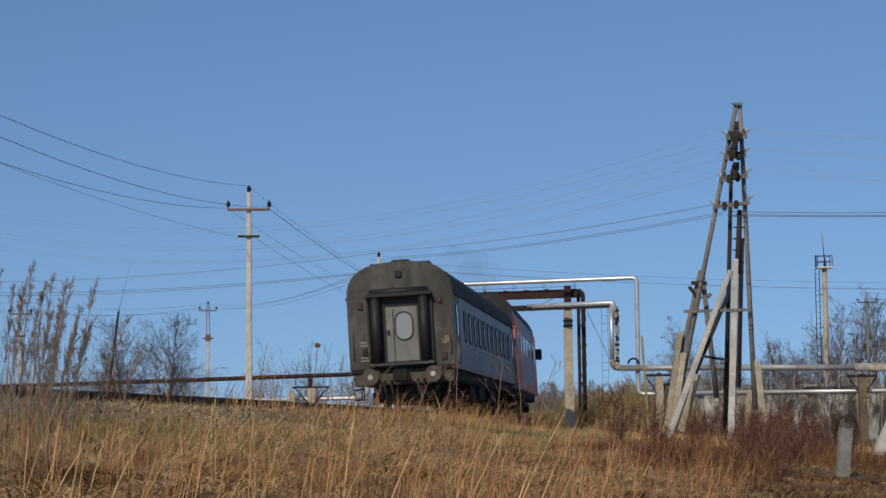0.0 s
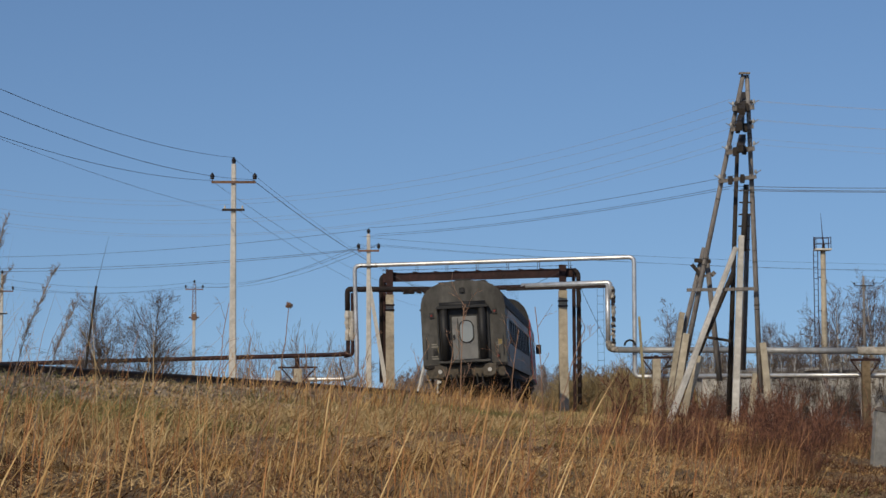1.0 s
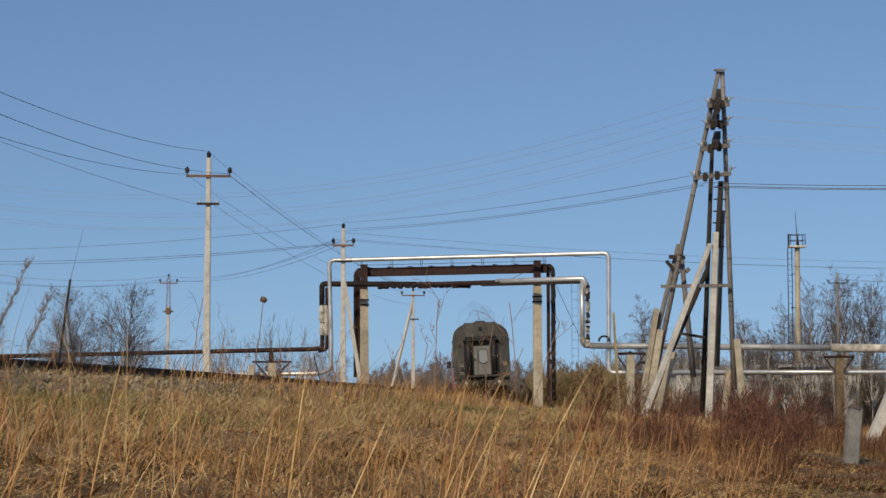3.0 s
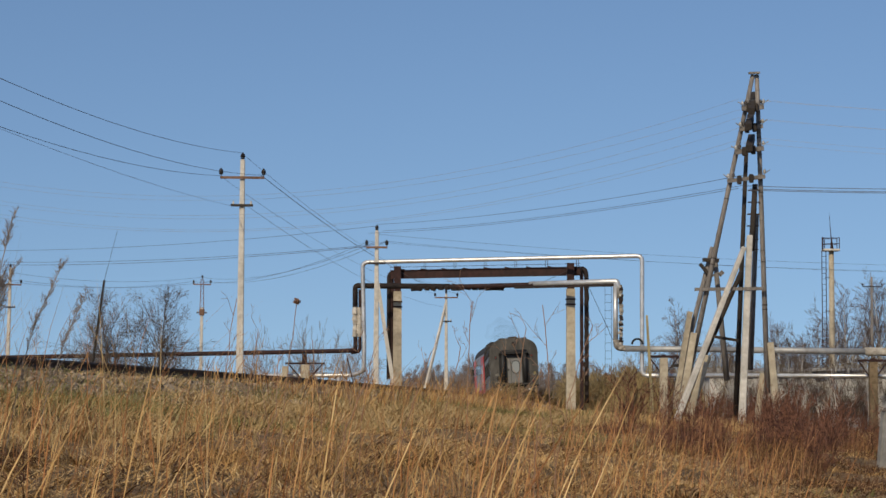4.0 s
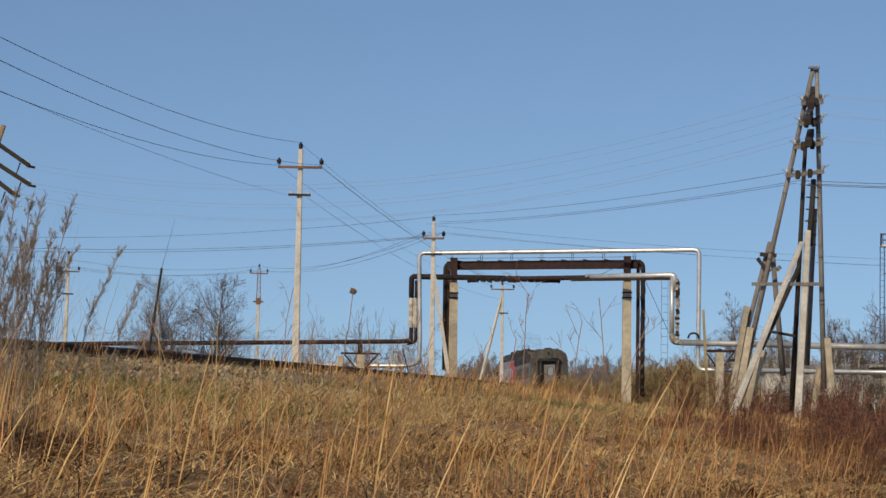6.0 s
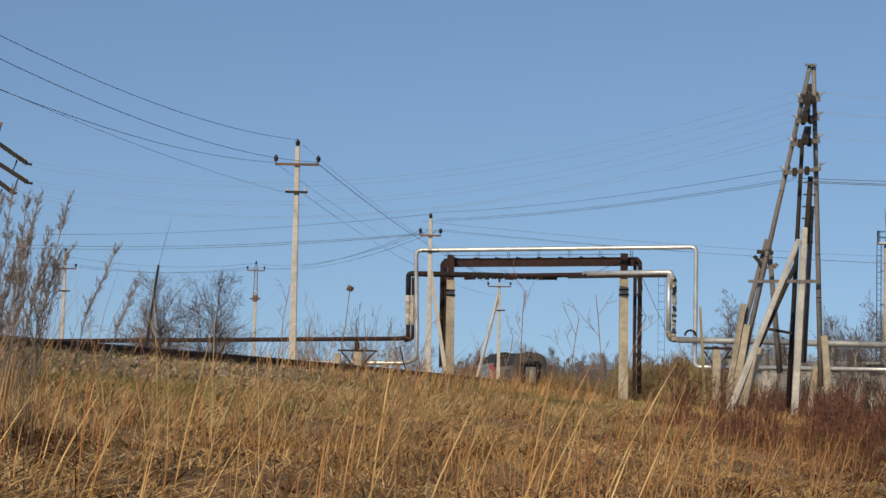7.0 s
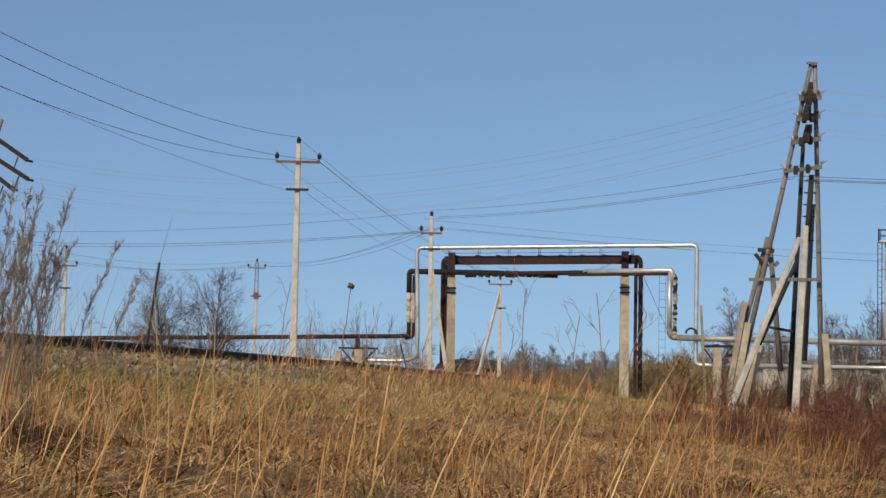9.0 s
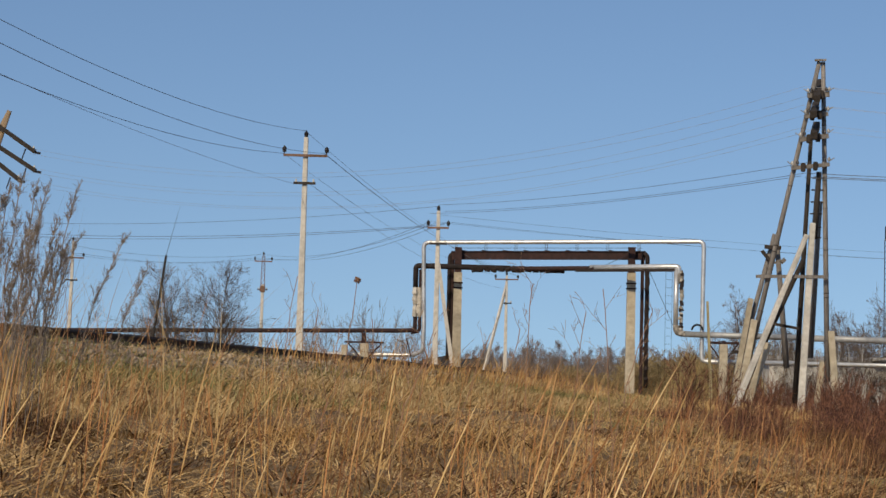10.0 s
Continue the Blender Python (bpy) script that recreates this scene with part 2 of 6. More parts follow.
def ground_z(x, y):
    """Height of the ground: an embankment with gentle, uneven slopes."""
    x, y = np.asarray(x, dtype=float), np.asarray(y, dtype=float)
    yy = np.clip(y, -120, 420)
    d = (x - track_x(yy)) / np.sqrt(1 + track_slope(yy) ** 2)
    z = np.where(d > 0, np.interp(np.abs(d), D_R, Z_R), np.interp(np.abs(d), D_R, Z_L)) + track_drop(yy)
    rough = 0.05 * np.sin(x * 0.9 + 0.4 * y) * np.sin(y * 0.37 + 1.3) + 0.035 * np.sin(x * 2.3 - 0.8 * y + 2) + 0.03 * np.sin(1.7 * y + x)
    return z + rough * np.clip((np.abs(d) - 2) / 3, 0, 1)


BED_D, BED_Z = [-3.3, -2.3, -1.55, 0, 1.55, 2.05, 3.1, 3.2], [1.45, 1.93, 2.00, 2.05, 2.07, 2.02, 1.64, 0]


def side_of_line(x, y):
    """Signed distance from the line's centre, right-hand side positive."""
    yy = np.clip(y, -120, 420)
    return (x - track_x(yy)) / np.sqrt(1 + track_slope(yy) ** 2)


def surface_z(x, y):
    """Ground or ballast, whichever lies on top."""
    return np.maximum(ground_z(x, y), np.interp(side_of_line(x, y), BED_D, BED_Z) + track_drop(y))


def gz(x, y):
    return float(ground_z(x, y))


# ---- ground and line ----
def ground_material():
    m = mat("dry_grass_ground", (0.05, 0.03, 0.016), (0.46, 0.315, 0.155), 0.98, scale=11.0, bump=0.8, stain=0.45, stain_scale=0.22, third=(0.24, 0.155, 0.072))
    n, l = m.node_tree.nodes, m.node_tree.links
    b = n["Principled BSDF"]
    base = b.inputs["Base Color"].links[0].from_socket
    green = n.new("ShaderNodeTexNoise")
    green.inputs["Scale"].default_value, green.inputs["Detail"].default_value = 0.45, 5.0
    r = n.new("ShaderNodeValToRGB")
    r.color_ramp.elements[0].position, r.color_ramp.elements[1].position = 0.64, 0.80
    l.new(n["Texture Coordinate"].outputs["Object"], green.inputs["Vector"])
    l.new(green.outputs["Fac"], r.inputs[0])
    mix = n.new("ShaderNodeMix")
    mix.data_type = "RGBA"
    mix.inputs[7].default_value = (0.14, 0.16, 0.05, 1)
    l.new(r.outputs[0], mix.inputs[0])
    l.new(base, mix.inputs[6])
    l.new(mix.outputs[2], b.inputs["Base Color"])
    return m


GROUND = ground_material()


def build_ground():
    ys = np.concatenate([np.arange(-40, 4, 4.0), np.arange(4, 60, 0.6), np.arange(60, 150, 1.5), np.arange(150, 420, 10.0),
                         np.array([450, 500, 600, 800, 1100, 1600, 2400, 3600])])
    xs = np.concatenate([np.array([-2600, -1500, -800, -400, -200, -120, -80, -55]), np.arange(-40, -16, 2.0), np.arange(-16, 26, 0.6),
                         np.arange(26, 50, 2.0), np.array([60, 85, 120, 200, 400, 800, 1500, 2600])])
    X, Y = np.meshgrid(xs, ys)
    Z = ground_z(X, Y)
    v = np.stack([X, Y, Z], -1).reshape(-1, 3)
    w = len(xs)
    i = (np.arange(len(ys) - 1)[:, None] * w + np.arange(w - 1)[None]).ravel()
    mesh_object("ground", v, np.stack([i, i + 1, i + w + 1, i + w], -1), GROUND, "structure",
                "dry straw-coloured grassy ground with embankment slopes", "ground", smooth=True)


def sweep(name, profile, ys, material, parent=None, **tags):
    """Sweeps a cross-section (d, z) along the line."""
    k = len(profile)
    v = []
    for y in ys:
        s = float(track_slope(y))
        c = 1 / math.sqrt(1 + s * s)
        dz = float(track_drop(y))
        for d, z in profile:
            v.append((float(track_x(y)) + d * c, y - d * s * c, z + dz))
    f = []
    for j in range(len(ys) - 1):
        for i in range(k):
            f.append((j * k + i, j * k + (i + 1) % k, (j + 1) * k + (i + 1) % k, (j + 1) * k + i))
    return mesh_object(name, v, f, material, parent=parent, **tags)


def build_track():
    track = thing("railway_track", "single railway line on worn concrete sleepers and grey ballast", "railway", kind="structure")
    ys = list(np.arange(-60, 420, 2.0))
    prof = list(zip(BED_D[:-1], BED_Z[:-1])) + [(3.0, 1.2), (-3.2, 1.2)]
    bed = sweep("ballast_bed", prof, ys, GRAVEL, track)
    bed["label"] = "grey-brown crushed stone ballast"
    for side, top in ((HALF_GAUGE, RAIL_R), (-HALF_GAUGE, RAIL_L)):
        p = [(-0.075, -0.18), (0.075, -0.18), (0.075, -0.165), (0.012, -0.15), (0.012, -0.05), (0.037, -0.04), (0.037, 0.0),
             (-0.037, 0.0), (-0.037, -0.04), (-0.012, -0.05), (-0.012, -0.15), (-0.075, -0.165)]
        sweep("rail", [(side + a, top + b) for a, b in p], ys, RAIL_STEEL, track)
    bm = bmesh.new()
    bar(bm, (-1.35, 0, 0), (1.35, 0, 0), 0.24, 0.16)
    me = bpy.data.meshes.new("sleeper")
    bm.to_mesh(me)
    bm.free()
    me.materials.append(SLEEPER)
    rng = random.Random(4)
    y = 6.0
    while y < 130:
        ob = new("sleeper", me)
        ob.parent = track
        ob.matrix_world = pose(float(track_x(y)), y, 1.985, 0, -2.6, -math.degrees(math.atan(track_slope(y))) + rng.uniform(-1, 1))
        y += 0.545
    # loose stones on the shoulders
    rs = np.random.RandomState(11)
    n = 16000
    yy = 12 + 78 * rs.rand(n) ** 1.3
    d = np.where(rs.rand(n) < 0.8, 1.95 + 1.7 * rs.rand(n), -0.9 - 2.0 * rs.rand(n))
    s = track_slope(yy)
    c = 1 / np.sqrt(1 + s * s)
    x0, y0 = track_x(yy) + d * c, yy - d * s * c
    top = np.interp(d, BED_D, BED_Z)
    z0 = np.maximum(top, ground_z(x0, y0))
    size = 0.012 + 0.03 * rs.rand(n) ** 2
    oct_v = np.array([(1, 0, 0), (-1, 0, 0), (0, 1, 0), (0, -1, 0), (0, 0, 1), (0, 0, -1)], float)
    oct_f = np.array([(0, 2, 4), (2, 1, 4), (1, 3, 4), (3, 0, 4), (2, 0, 5), (1, 2, 5), (3, 1, 5), (0, 3, 5)])
    v = oct_v[None] * (size[:, None, None] * (0.6 + 0.8 * rs.rand(n, 6, 1)))
    v += rs.randn(n, 6, 3) * size[:, None, None] * 0.2
    v += np.stack([x0, y0, z0 + size * 0.3], -1)[:, None]
    f = (oct_f[None] + 6 * np.arange(n)[:, None, None]).reshape(-1, 3)
    mesh_object("ballast_stones", v.reshape(-1, 3), f, GRAVEL, "stuff", "loose grey-brown ballast stones along the rails", "gravel")


build_ground()
build_track()


# ---- poles ----
def insulator(bm, p, s=1.0):
    """A pin insulator with two sheds, standing at p."""
    x, y, z = p
    tube(bm, (x, y, z), (x, y, z + 0.10 * s), 0.018 * s, n=6)
    tube(bm, (x, y, z + 0.08 * s), (x, y, z + 0.16 * s), 0.085 * s, 0.07 * s, 10)
    tube(bm, (x, y, z + 0.16 * s), (x, y, z + 0.27 * s), 0.10 * s, 0.075 * s, 10)
    tube(bm, (x, y, z + 0.27 * s), (x, y, z + 0.33 * s), 0.045 * s, 0.03 * s, 8)


def line_pole(at, height, arm=1.66, arm_z=0.95, low_z=2.0, turn=0.0, lean=0.0, low=True, top_w=0.17, foot_w=0.30, strut=None, pole_mat=None,
              label="", lattice=False, wooden=False):
    """A medium-voltage line pole: concrete post, crossarm with pin insulators, small lower arm."""
    x, y = at
    z = gz(x, y) - 0.15
    h = height - z
    t = thing("utility_pole", label, "utility pole", pose(x, y, z, 0, lean, turn), "line poles")
    if wooden:
        part("post", bag(tube, (0, 0, 0), (0, 0, h), foot_w / 2, top_w / 2, 10), pole_mat or OLD_WOOD, t, smooth=True)
    else:
        hp = h - (2.6 if lattice else 0.25)
        bm = bag(bar, (0, 0, 0), (0, 0, hp), foot_w, foot_w * 0.8, top_w, top_w * 0.9)
        bmesh.ops.bevel(bm, geom=list(bm.edges), offset=0.025, segments=1, affect="EDGES")
        part("post", bm, pole_mat or CONCRETE_PALE, t)
        if lattice:
            bm = bmesh.new()
            for sx in (-1, 1):
                bar(bm, (0.16 * sx, 0, hp - 0.5), (0.10 * sx, 0, h - 0.3), 0.05, 0.05)
            for k in range(6):
                a = hp - 0.4 + k * 0.42
                bar(bm, (-0.15, 0, a), (0.13, 0, a + 0.4), 0.03, 0.03)
                bar(bm, (-0.15, 0, a), (0.15, 0, a), 0.03, 0.03)
            part("lattice_extension", bm, ARM_RUST, t)
            part("clamp", bag(box, (-0.2, -0.2, hp - 0.6), (0.2, 0.2, hp - 0.1), 0.02), ARM_RUST, t)
    az = h - arm_z
    part("crossarm", bag(bar, (-arm / 2, -0.12, az), (arm / 2, -0.12, az), 0.09, 0.09), DARK_WOOD if wooden else ARM_RUST, t, "rusty steel crossarm")
    bm = bmesh.new()
    tube(bm, (0, 0, h - 0.45), (0, 0, h - 0.2), 0.03, n=6)
    part("top_pin", bm, ARM_RUST, t)
    for px, pz in ((-arm / 2 + 0.03, az + 0.04), (arm / 2 - 0.03, az + 0.04), (0, h - 0.3)):
        part("insulator", bag(insulator, (px, -0.12 if px else 0, pz), 0.95), INSULATOR, t, smooth=True)
    if low:
        lz = h - low_z
        part("lower_arm", bag(bar, (-0.42, -0.13, lz), (0.42, -0.13, lz), 0.08, 0.09), DARK_WOOD, t)
        for px in (-0.32, 0.34):
            part("small_insulator", bag(tube, (px, -0.13, lz + 0.04), (px, -0.13, lz + 0.16), 0.045, 0.03, 8), WHITE_MARK, t)
    if strut:
        (sx, sy, sz), top = strut
        part("strut", bag(bar, (sx - x, sy - y, sz - z), (0, 0.05, top - z), 0.20, 0.18, 0.16, 0.15), pole_mat or CONCRETE_PALE, t)
    return t


line_pole((-5.69, 90), 11.46, lean=0.45, label="tall pale concrete pole with rusty crossarm and black insulators")
line_pole((-0.70, 112), 10.50, arm=1.0, arm_z=1.05, low=True, low_z=1.8, lean=0.2, strut=((0.45, 111.6, 1.0), 8.1),
          label="concrete pole with leaning strut beside the pipe gantry")
line_pole((-15.1, 190), 12.75, arm=1.4, arm_z=0.75, lattice=True, low=True, low_z=3.0, lean=0.6, top_w=0.22, label="concrete pole with rusty lattice steel head")
line_pole((4.08, 176), 10.85, arm=1.7, arm_z=0.55, low=True, low_z=2.3, strut=((1.9, 174, 1.0), 9.9), label="white concrete corner pole with slanting strut")
line_pole((-25.6, 160), 11.7, arm=1.55, arm_z=1.4, low=True, low_z=2.9, lean=1.0, label="concrete pole with crossarm far beyond the railway")
line_pole((46.1, 228), 15.0, arm=1.9, arm_z=0.95, low=False, wooden=True, top_w=0.22, foot_w=0.36, label="grey wooden pole with dark crossarm before birches")

t = thing("old_post", "thin dark leaning wooden post behind the rails", "post", pose(-10.25, 80, gz(-10.1, 80) - 0.1, 0, 7.4, 0))
part("shaft", bag(tube, (0, 0, 0), (0, 0, 6.2 - gz(-10.1, 80)), 0.05, 0.04, 7), DARK_WOOD, t)
part("antenna_wire", bag(tube, (0, 0, 6.2 - gz(-10.1, 80)), (0.2, 0, 7.9 - gz(-10.1, 80)), 0.008, 0.004, 4), WIRE, t)


# ---- pipe gantry over the line ----
def build_gantry():
    g = thing("pipe_gantry", "rusty pipe bridge on concrete columns spanning the railway", "pipe gantry")
    lx, ly, rx, ry = 0.33, 119.0, 8.74, 116.0
    ax = Vector((rx - lx, ry - ly, 0)).normalized()
    back = Vector((-ax.y, ax.x, 0))
    for x, y in ((lx, ly), (rx, ry)):
        z = gz(x, y) - 0.2
        col = part("column", bag(bar, (x, y, z), (x, y, 7.75), 0.46, 0.42, 0.40, 0.38), CONCRETE, g, "square concrete column")
        bm = bmesh.new()
        for zc in (7.2, 6.95):
            bar(bm, (x, y, zc), (x, y, zc + 0.07), 0.47, 0.45)
        part("steel_band", bm, RUST, col)
        part("cap_post", bag(bar, (x, y - 0.02, 7.7), (x, y - 0.02, 9.0), 0.34, 0.30), RUST, g)
    for x, y, o in ((lx, ly, -0.45), (rx, ry, 0.42)):
        p = Vector((x, y, 0)) + ax * o + back * 0.5
        part("steel_post", bag(bar, (p.x, p.y, gz(p.x, p.y) - 0.2), (p.x, p.y, 8.5), 0.16, 0.2), RUST, g, "rusty steel post")
    a, b = Vector((lx, ly, 0)) - ax * 0.45, Vector((rx, ry, 0)) + ax * 0.45
    # twin channel girders with flanges
    for o, z0 in ((0.25, 8.42), (0.85, 8.46)):
        bm = bmesh.new()
        s, e = a + back * o, b + back * o
        h = 0.40
        bar(bm, (s.x, s.y, z0 + h / 2), (e.x, e.y, z0 + h / 2), 0.02, h)
        for dz in (0.0, h):
            bar(bm, (s.x, s.y, z0 + dz), (e.x, e.y, z0 + dz), 0.16, 0.03)
        part("girder", bm, RUST, g, "rusty steel girder")
    for k in range(9):
        c = a.lerp(b, (k + 0.5) / 9)
        s, e = c + back * 0.2, c + back * 0.9
        part("cross_tie", bag(bar, (s.x, s.y, 8.86), (e.x, e.y, 8.86), 0.08, 0.06), RUST, g)
    # walkway rail posts above the girder
    for k in range(7):
        c = a.lerp(b, 0.02 + 0.16 * k) + back * 0.2
        bm = bmesh.new()
        for o in (0.0, 0.10):
            q = c + ax * o
            bar(bm, (q.x, q.y, 8.85), (q.x, q.y, 9.22), 0.022, 0.022)
        part("rail_post", bm, RUST, g)
    s, e = a + back * 0.2, b + back * 0.2
    part("hand_wire", bag(bar, (s.x, s.y, 8.98), (e.x, e.y, 8.98), 0.02, 0.02), RUST, g)
    # tarred pipe hidden behind the girder
    s, e = a + back * 0.55 - ax * 0.2, b + back * 0.55 + ax * 0.2
    bm = bag(pipe, [(s.x, s.y, 3.4), (s.x, s.y, 8.75), (e.x, e.y, 8.75), (e.x, e.y, 2.2)], 0.11, 10, 0.3)
    part("lagged_pipe", bm, TAR, g, "black tarred pipe with peeling lagging", smooth=True)
    rng = random.Random(8)
    for k in range(12):
        z = 2.6 + k * 0.46
        part("lagging_strip", bag(tube, (e.x + rng.uniform(-0.03, 0.03), e.y, z), (e.x + rng.uniform(-0.03, 0.03), e.y, z + rng.uniform(0.15, 0.4)),
                                  rng.uniform(0.10, 0.16), rng.uniform(0.09, 0.15), 8), TAR, g)
    # ladder behind the right-hand column
    bm = bmesh.new()
    q = b + ax * 0.5 + back * 3
    for o in (0.0, 0.32):
        bar(bm, (q.x + o, q.y, gz(q.x, q.y)), (q.x + o, q.y, 8.4), 0.014, 0.014)
    for k in range(16):
        bar(bm, (q.x, q.y, 2.0 + k * 0.4), (q.x + 0.32, q.y, 2.0 + k * 0.4), 0.014, 0.014)
    part("ladder", bm, RUST, g)
    # guy wires from the girder ends
    for p, q in (((rx + 0.4, ry, 8.9), (rx + 2.4, ry + 2, 5.0)), ((rx + 0.4, ry, 8.9), (rx - 1.6, ry, 7.95)), ((lx - 0.2, ly, 8.9), (lx + 1.6, ly - 0.3, 7.95))):
        part("guy_wire", bag(tube, p, q, 0.012, n=4), WIRE, g)
    return g


LAGGING_PALE = mat("pale_lagging", (0.30, 0.26, 0.20), (0.72, 0.68, 0.60), 0.9, scale=3.2, stain=0.4, stain_scale=2.5, bump=0.6)


def build_pipes():
    # silver pipe on top: over the line, down at both ends, then off along the ground
    t = thing("silver_pipe", "silver-painted pipe bridging high over the railway", "pipe")
    part("run", bag(pipe, [(-12.5, 119.5, 3.5), (-1.9, 118.2, 3.56), (-1.33, 117.7, 3.75), (-1.30, 117.7, 5.0), (-1.40, 117.7, 9.12), (12.03, 114, 9.23), (12.0, 114, 3.50), (16.5, 113, 3.5)],
                    0.105, 12, 0.28), SILVER, t, smooth=True)
    part("run", bag(pipe, [(16.5, 113, 3.5), (23.0, 112.2, 3.47), (60, 107.0, 3.3)], 0.095, 10), SILVER, t, smooth=True)
    # lagged pipe below it
    t = thing("heating_pipe", "fat grey heating pipe on low concrete supports", "pipe")
    part("elevated_run", bag(pipe, [(2.9, 117.0, 7.88), (6.9, 115.3, 7.90)], 0.12, 10), RUST, t, "bare rusty pipe")
    part("black_run", bag(pipe, [(-1.76, 118.0, 6.9), (-1.76, 118.0, 7.98), (2.9, 117.0, 7.90)], 0.135, 12, 0.16), TAR, t, "black lagging", smooth=True)
    rng = random.Random(5)
    for k in range(14):
        x = 1.0 + k * 0.33
        y = 117.0 - (x - 2.9) * 0.25
        part("hanging_lagging", bag(tube, (x, y - 0.02, 7.86 + rng.uniform(-0.03, 0.02)), (x + rng.uniform(0.2, 0.45), y - 0.08, 7.86 + rng.uniform(-0.05, 0.02)),
                                    rng.uniform(0.13, 0.19), rng.uniform(0.12, 0.17), 7), TAR, t)
    part("clad_run", bag(pipe, [(6.7, 115.4, 7.93), (10.85, 114, 8.0), (10.86, 114, 7.2)], 0.135, 14, 0.16), SILVER, t, "grey sheet-clad lagging", smooth=True)
    # dark bar added below the clad run for its shaded underside
    part("underside_shade", bag(bar, (6.0, 115.45, 7.78), (10.7, 114.05, 7.83), 0.28, 0.12), TAR, t)
    part("drop_leg", bag(pipe, [(10.74, 114, 7.9), (10.74, 114, 4.95)], 0.12, 12), SILVER, t, "silver sheet cladding", smooth=True)
    for k in range(22):
        z = 4.95 + k * 0.13
        part("lagging_wrap", bag(tube, (10.99 + rng.uniform(-0.03, 0.03), 113.95, z), (10.99 + rng.uniform(-0.03, 0.03), 113.95, z + rng.uniform(0.10, 0.2)),
                                 rng.uniform(0.06, 0.13), rng.uniform(0.06, 0.12), 9), LAGGING if rng.random() < 0.7 else TAR, t)
    part("knee", bag(pipe, [(10.75, 114, 5.2), (10.78, 114, 4.82), (11.4, 113.9, 4.78)], 0.145, 12, 0.22), LAGGING, t, smooth=True)
    part("low_run", bag(pipe, [(11.2, 113.9, 4.78), (16.4, 113.2, 4.72)], 0.14, 14), GREY_PIPE, t, smooth=True)
    part("low_run", bag(pipe, [(16.4, 113.2, 4.71), (22.4, 112.4, 4.62)], 0.15, 14), GREY_PIPE, t, "dirty pale lagging", smooth=True)
    part("low_run", bag(pipe, [(22.4, 112.4, 4.62), (29.0, 111.4, 4.5)], 0.20, 14), LAGGING_PALE, t, "pale lagging, newer", smooth=True)
    # left-hand drop and long low run beyond the line
    bm = bag(pipe, [(-1.74, 118, 7.2), (-1.74, 118, 4.80), (-2.3, 118, 4.76), (-9.0, 118.2, 4.62), (-28, 121, 4.3), (-60, 126, 3.8)], 0.11, 12, 0.14)
    part("rusty_run", bm, RUST, t, "rusty brown pipe", smooth=True)
    part("rusty_leg", bag(pipe, [(-1.52, 118.1, 7.8), (-1.52, 118.1, 4.75), (-1.95, 118.1, 4.66)], 0.085, 10, 0.14), RUST, t, smooth=True)
    for x0 in (-1.76, -1.55):
        for k in range(9):
            z = 5.45 + k * 0.16
            r = rng.uniform(0.10, 0.16)
            part("torn_lagging", bag(tube, (x0 + rng.uniform(-0.03, 0.03), 117.95, z), (x0 + rng.uniform(-0.03, 0.03), 117.95, z + 0.18), r, r * 0.9, 8), LAGGING_PALE, t, "torn whitish lagging")
    part("valve_wheel", bag(pipe, [(11.75 + 0.26 * math.cos(a), 113.7, 4.98 + 0.26 * math.sin(a)) for a in (i * math.pi / 6 for i in range(7))], 0.05, 6), RUBBER, t)


def pipe_support(x, y, top, label="concrete pipe support with rusty steel brackets", stone=CONCRETE):
    z = gz(x, y) - 0.15
    t = thing("pipe_support", label, "pipe support", pose(x, y, z), "pipe supports")
    h = top - z
    part("post", bag(box, (-0.19, -0.19, 0), (0.19, 0.19, h - 0.28), 0.02), stone, t)
    bm = bmesh.new()
    bar(bm, (-0.72, 0, h - 0.22), (0.72, 0, h - 0.22), 0.14, 0.12)
    part("bracket", bm, RUST, t)
    for s in (-1, 1):
        part("brace", bag(bar, (0.18 * s, 0, h - 0.95), (0.68 * s, 0, h - 0.25), 0.06, 0.06), RUST, t)
    part("saddle", bag(bar, (-0.1, 0, h - 0.18), (0.1, 0, h - 0.18), 0.2, 0.14), RUST, t)


build_gantry()
build_pipes()
pipe_support(12.92, 113.0, 4.60)
pipe_support(22.65, 111.9, 4.40, "dirty brown concrete pipe support under the pipeline",
             mat("dirty_concrete", (0.12, 0.085, 0.045), (0.27, 0.20, 0.12), 0.95, scale=5, stain=0.4))
t = thing("pipe_support", "squat concrete pipe support with rusty steel cradle", "pipe support", pose(-4.2, 118, 0), "pipe supports")
part("post", bag(box, (-0.20, -0.20, gz(-4.2, 118) - 0.2), (0.20, 0.20, 4.08), 0.03), CONCRETE, t)
part("beam", bag(bar, (-1.0, 0, 4.14), (0.95, 0, 4.14), 0.16, 0.09), RUST, t)
part("stub", bag(bar, (-0.05, 0, 4.14), (-0.05, 0, 4.60), 0.24, 0.2), RUST, t)
for s in (-1, 1):
    part("brace", bag(bar, (0.16 * s, -0.22, 3.35), (0.85 * s, -0.05, 4.12), 0.06, 0.06), RUST, t)
part("side_block", bag(box, (-1.15, -0.15, gz(-4.2, 118) - 0.2), (-0.85, 0.15, 4.0), 0.02), CONCRETE, t)
part("stay", bag(bar, (2.05, -0.1, 4.4), (2.9, -0.1, gz(-2, 118)), 0.06, 0.06), RUST, t)
t = thing("marker_post", "slim ochre wooden post among the bushes", "post", pose(11.85, 108, gz(11.85, 108) - 0.1, 0, -3.0, 0))
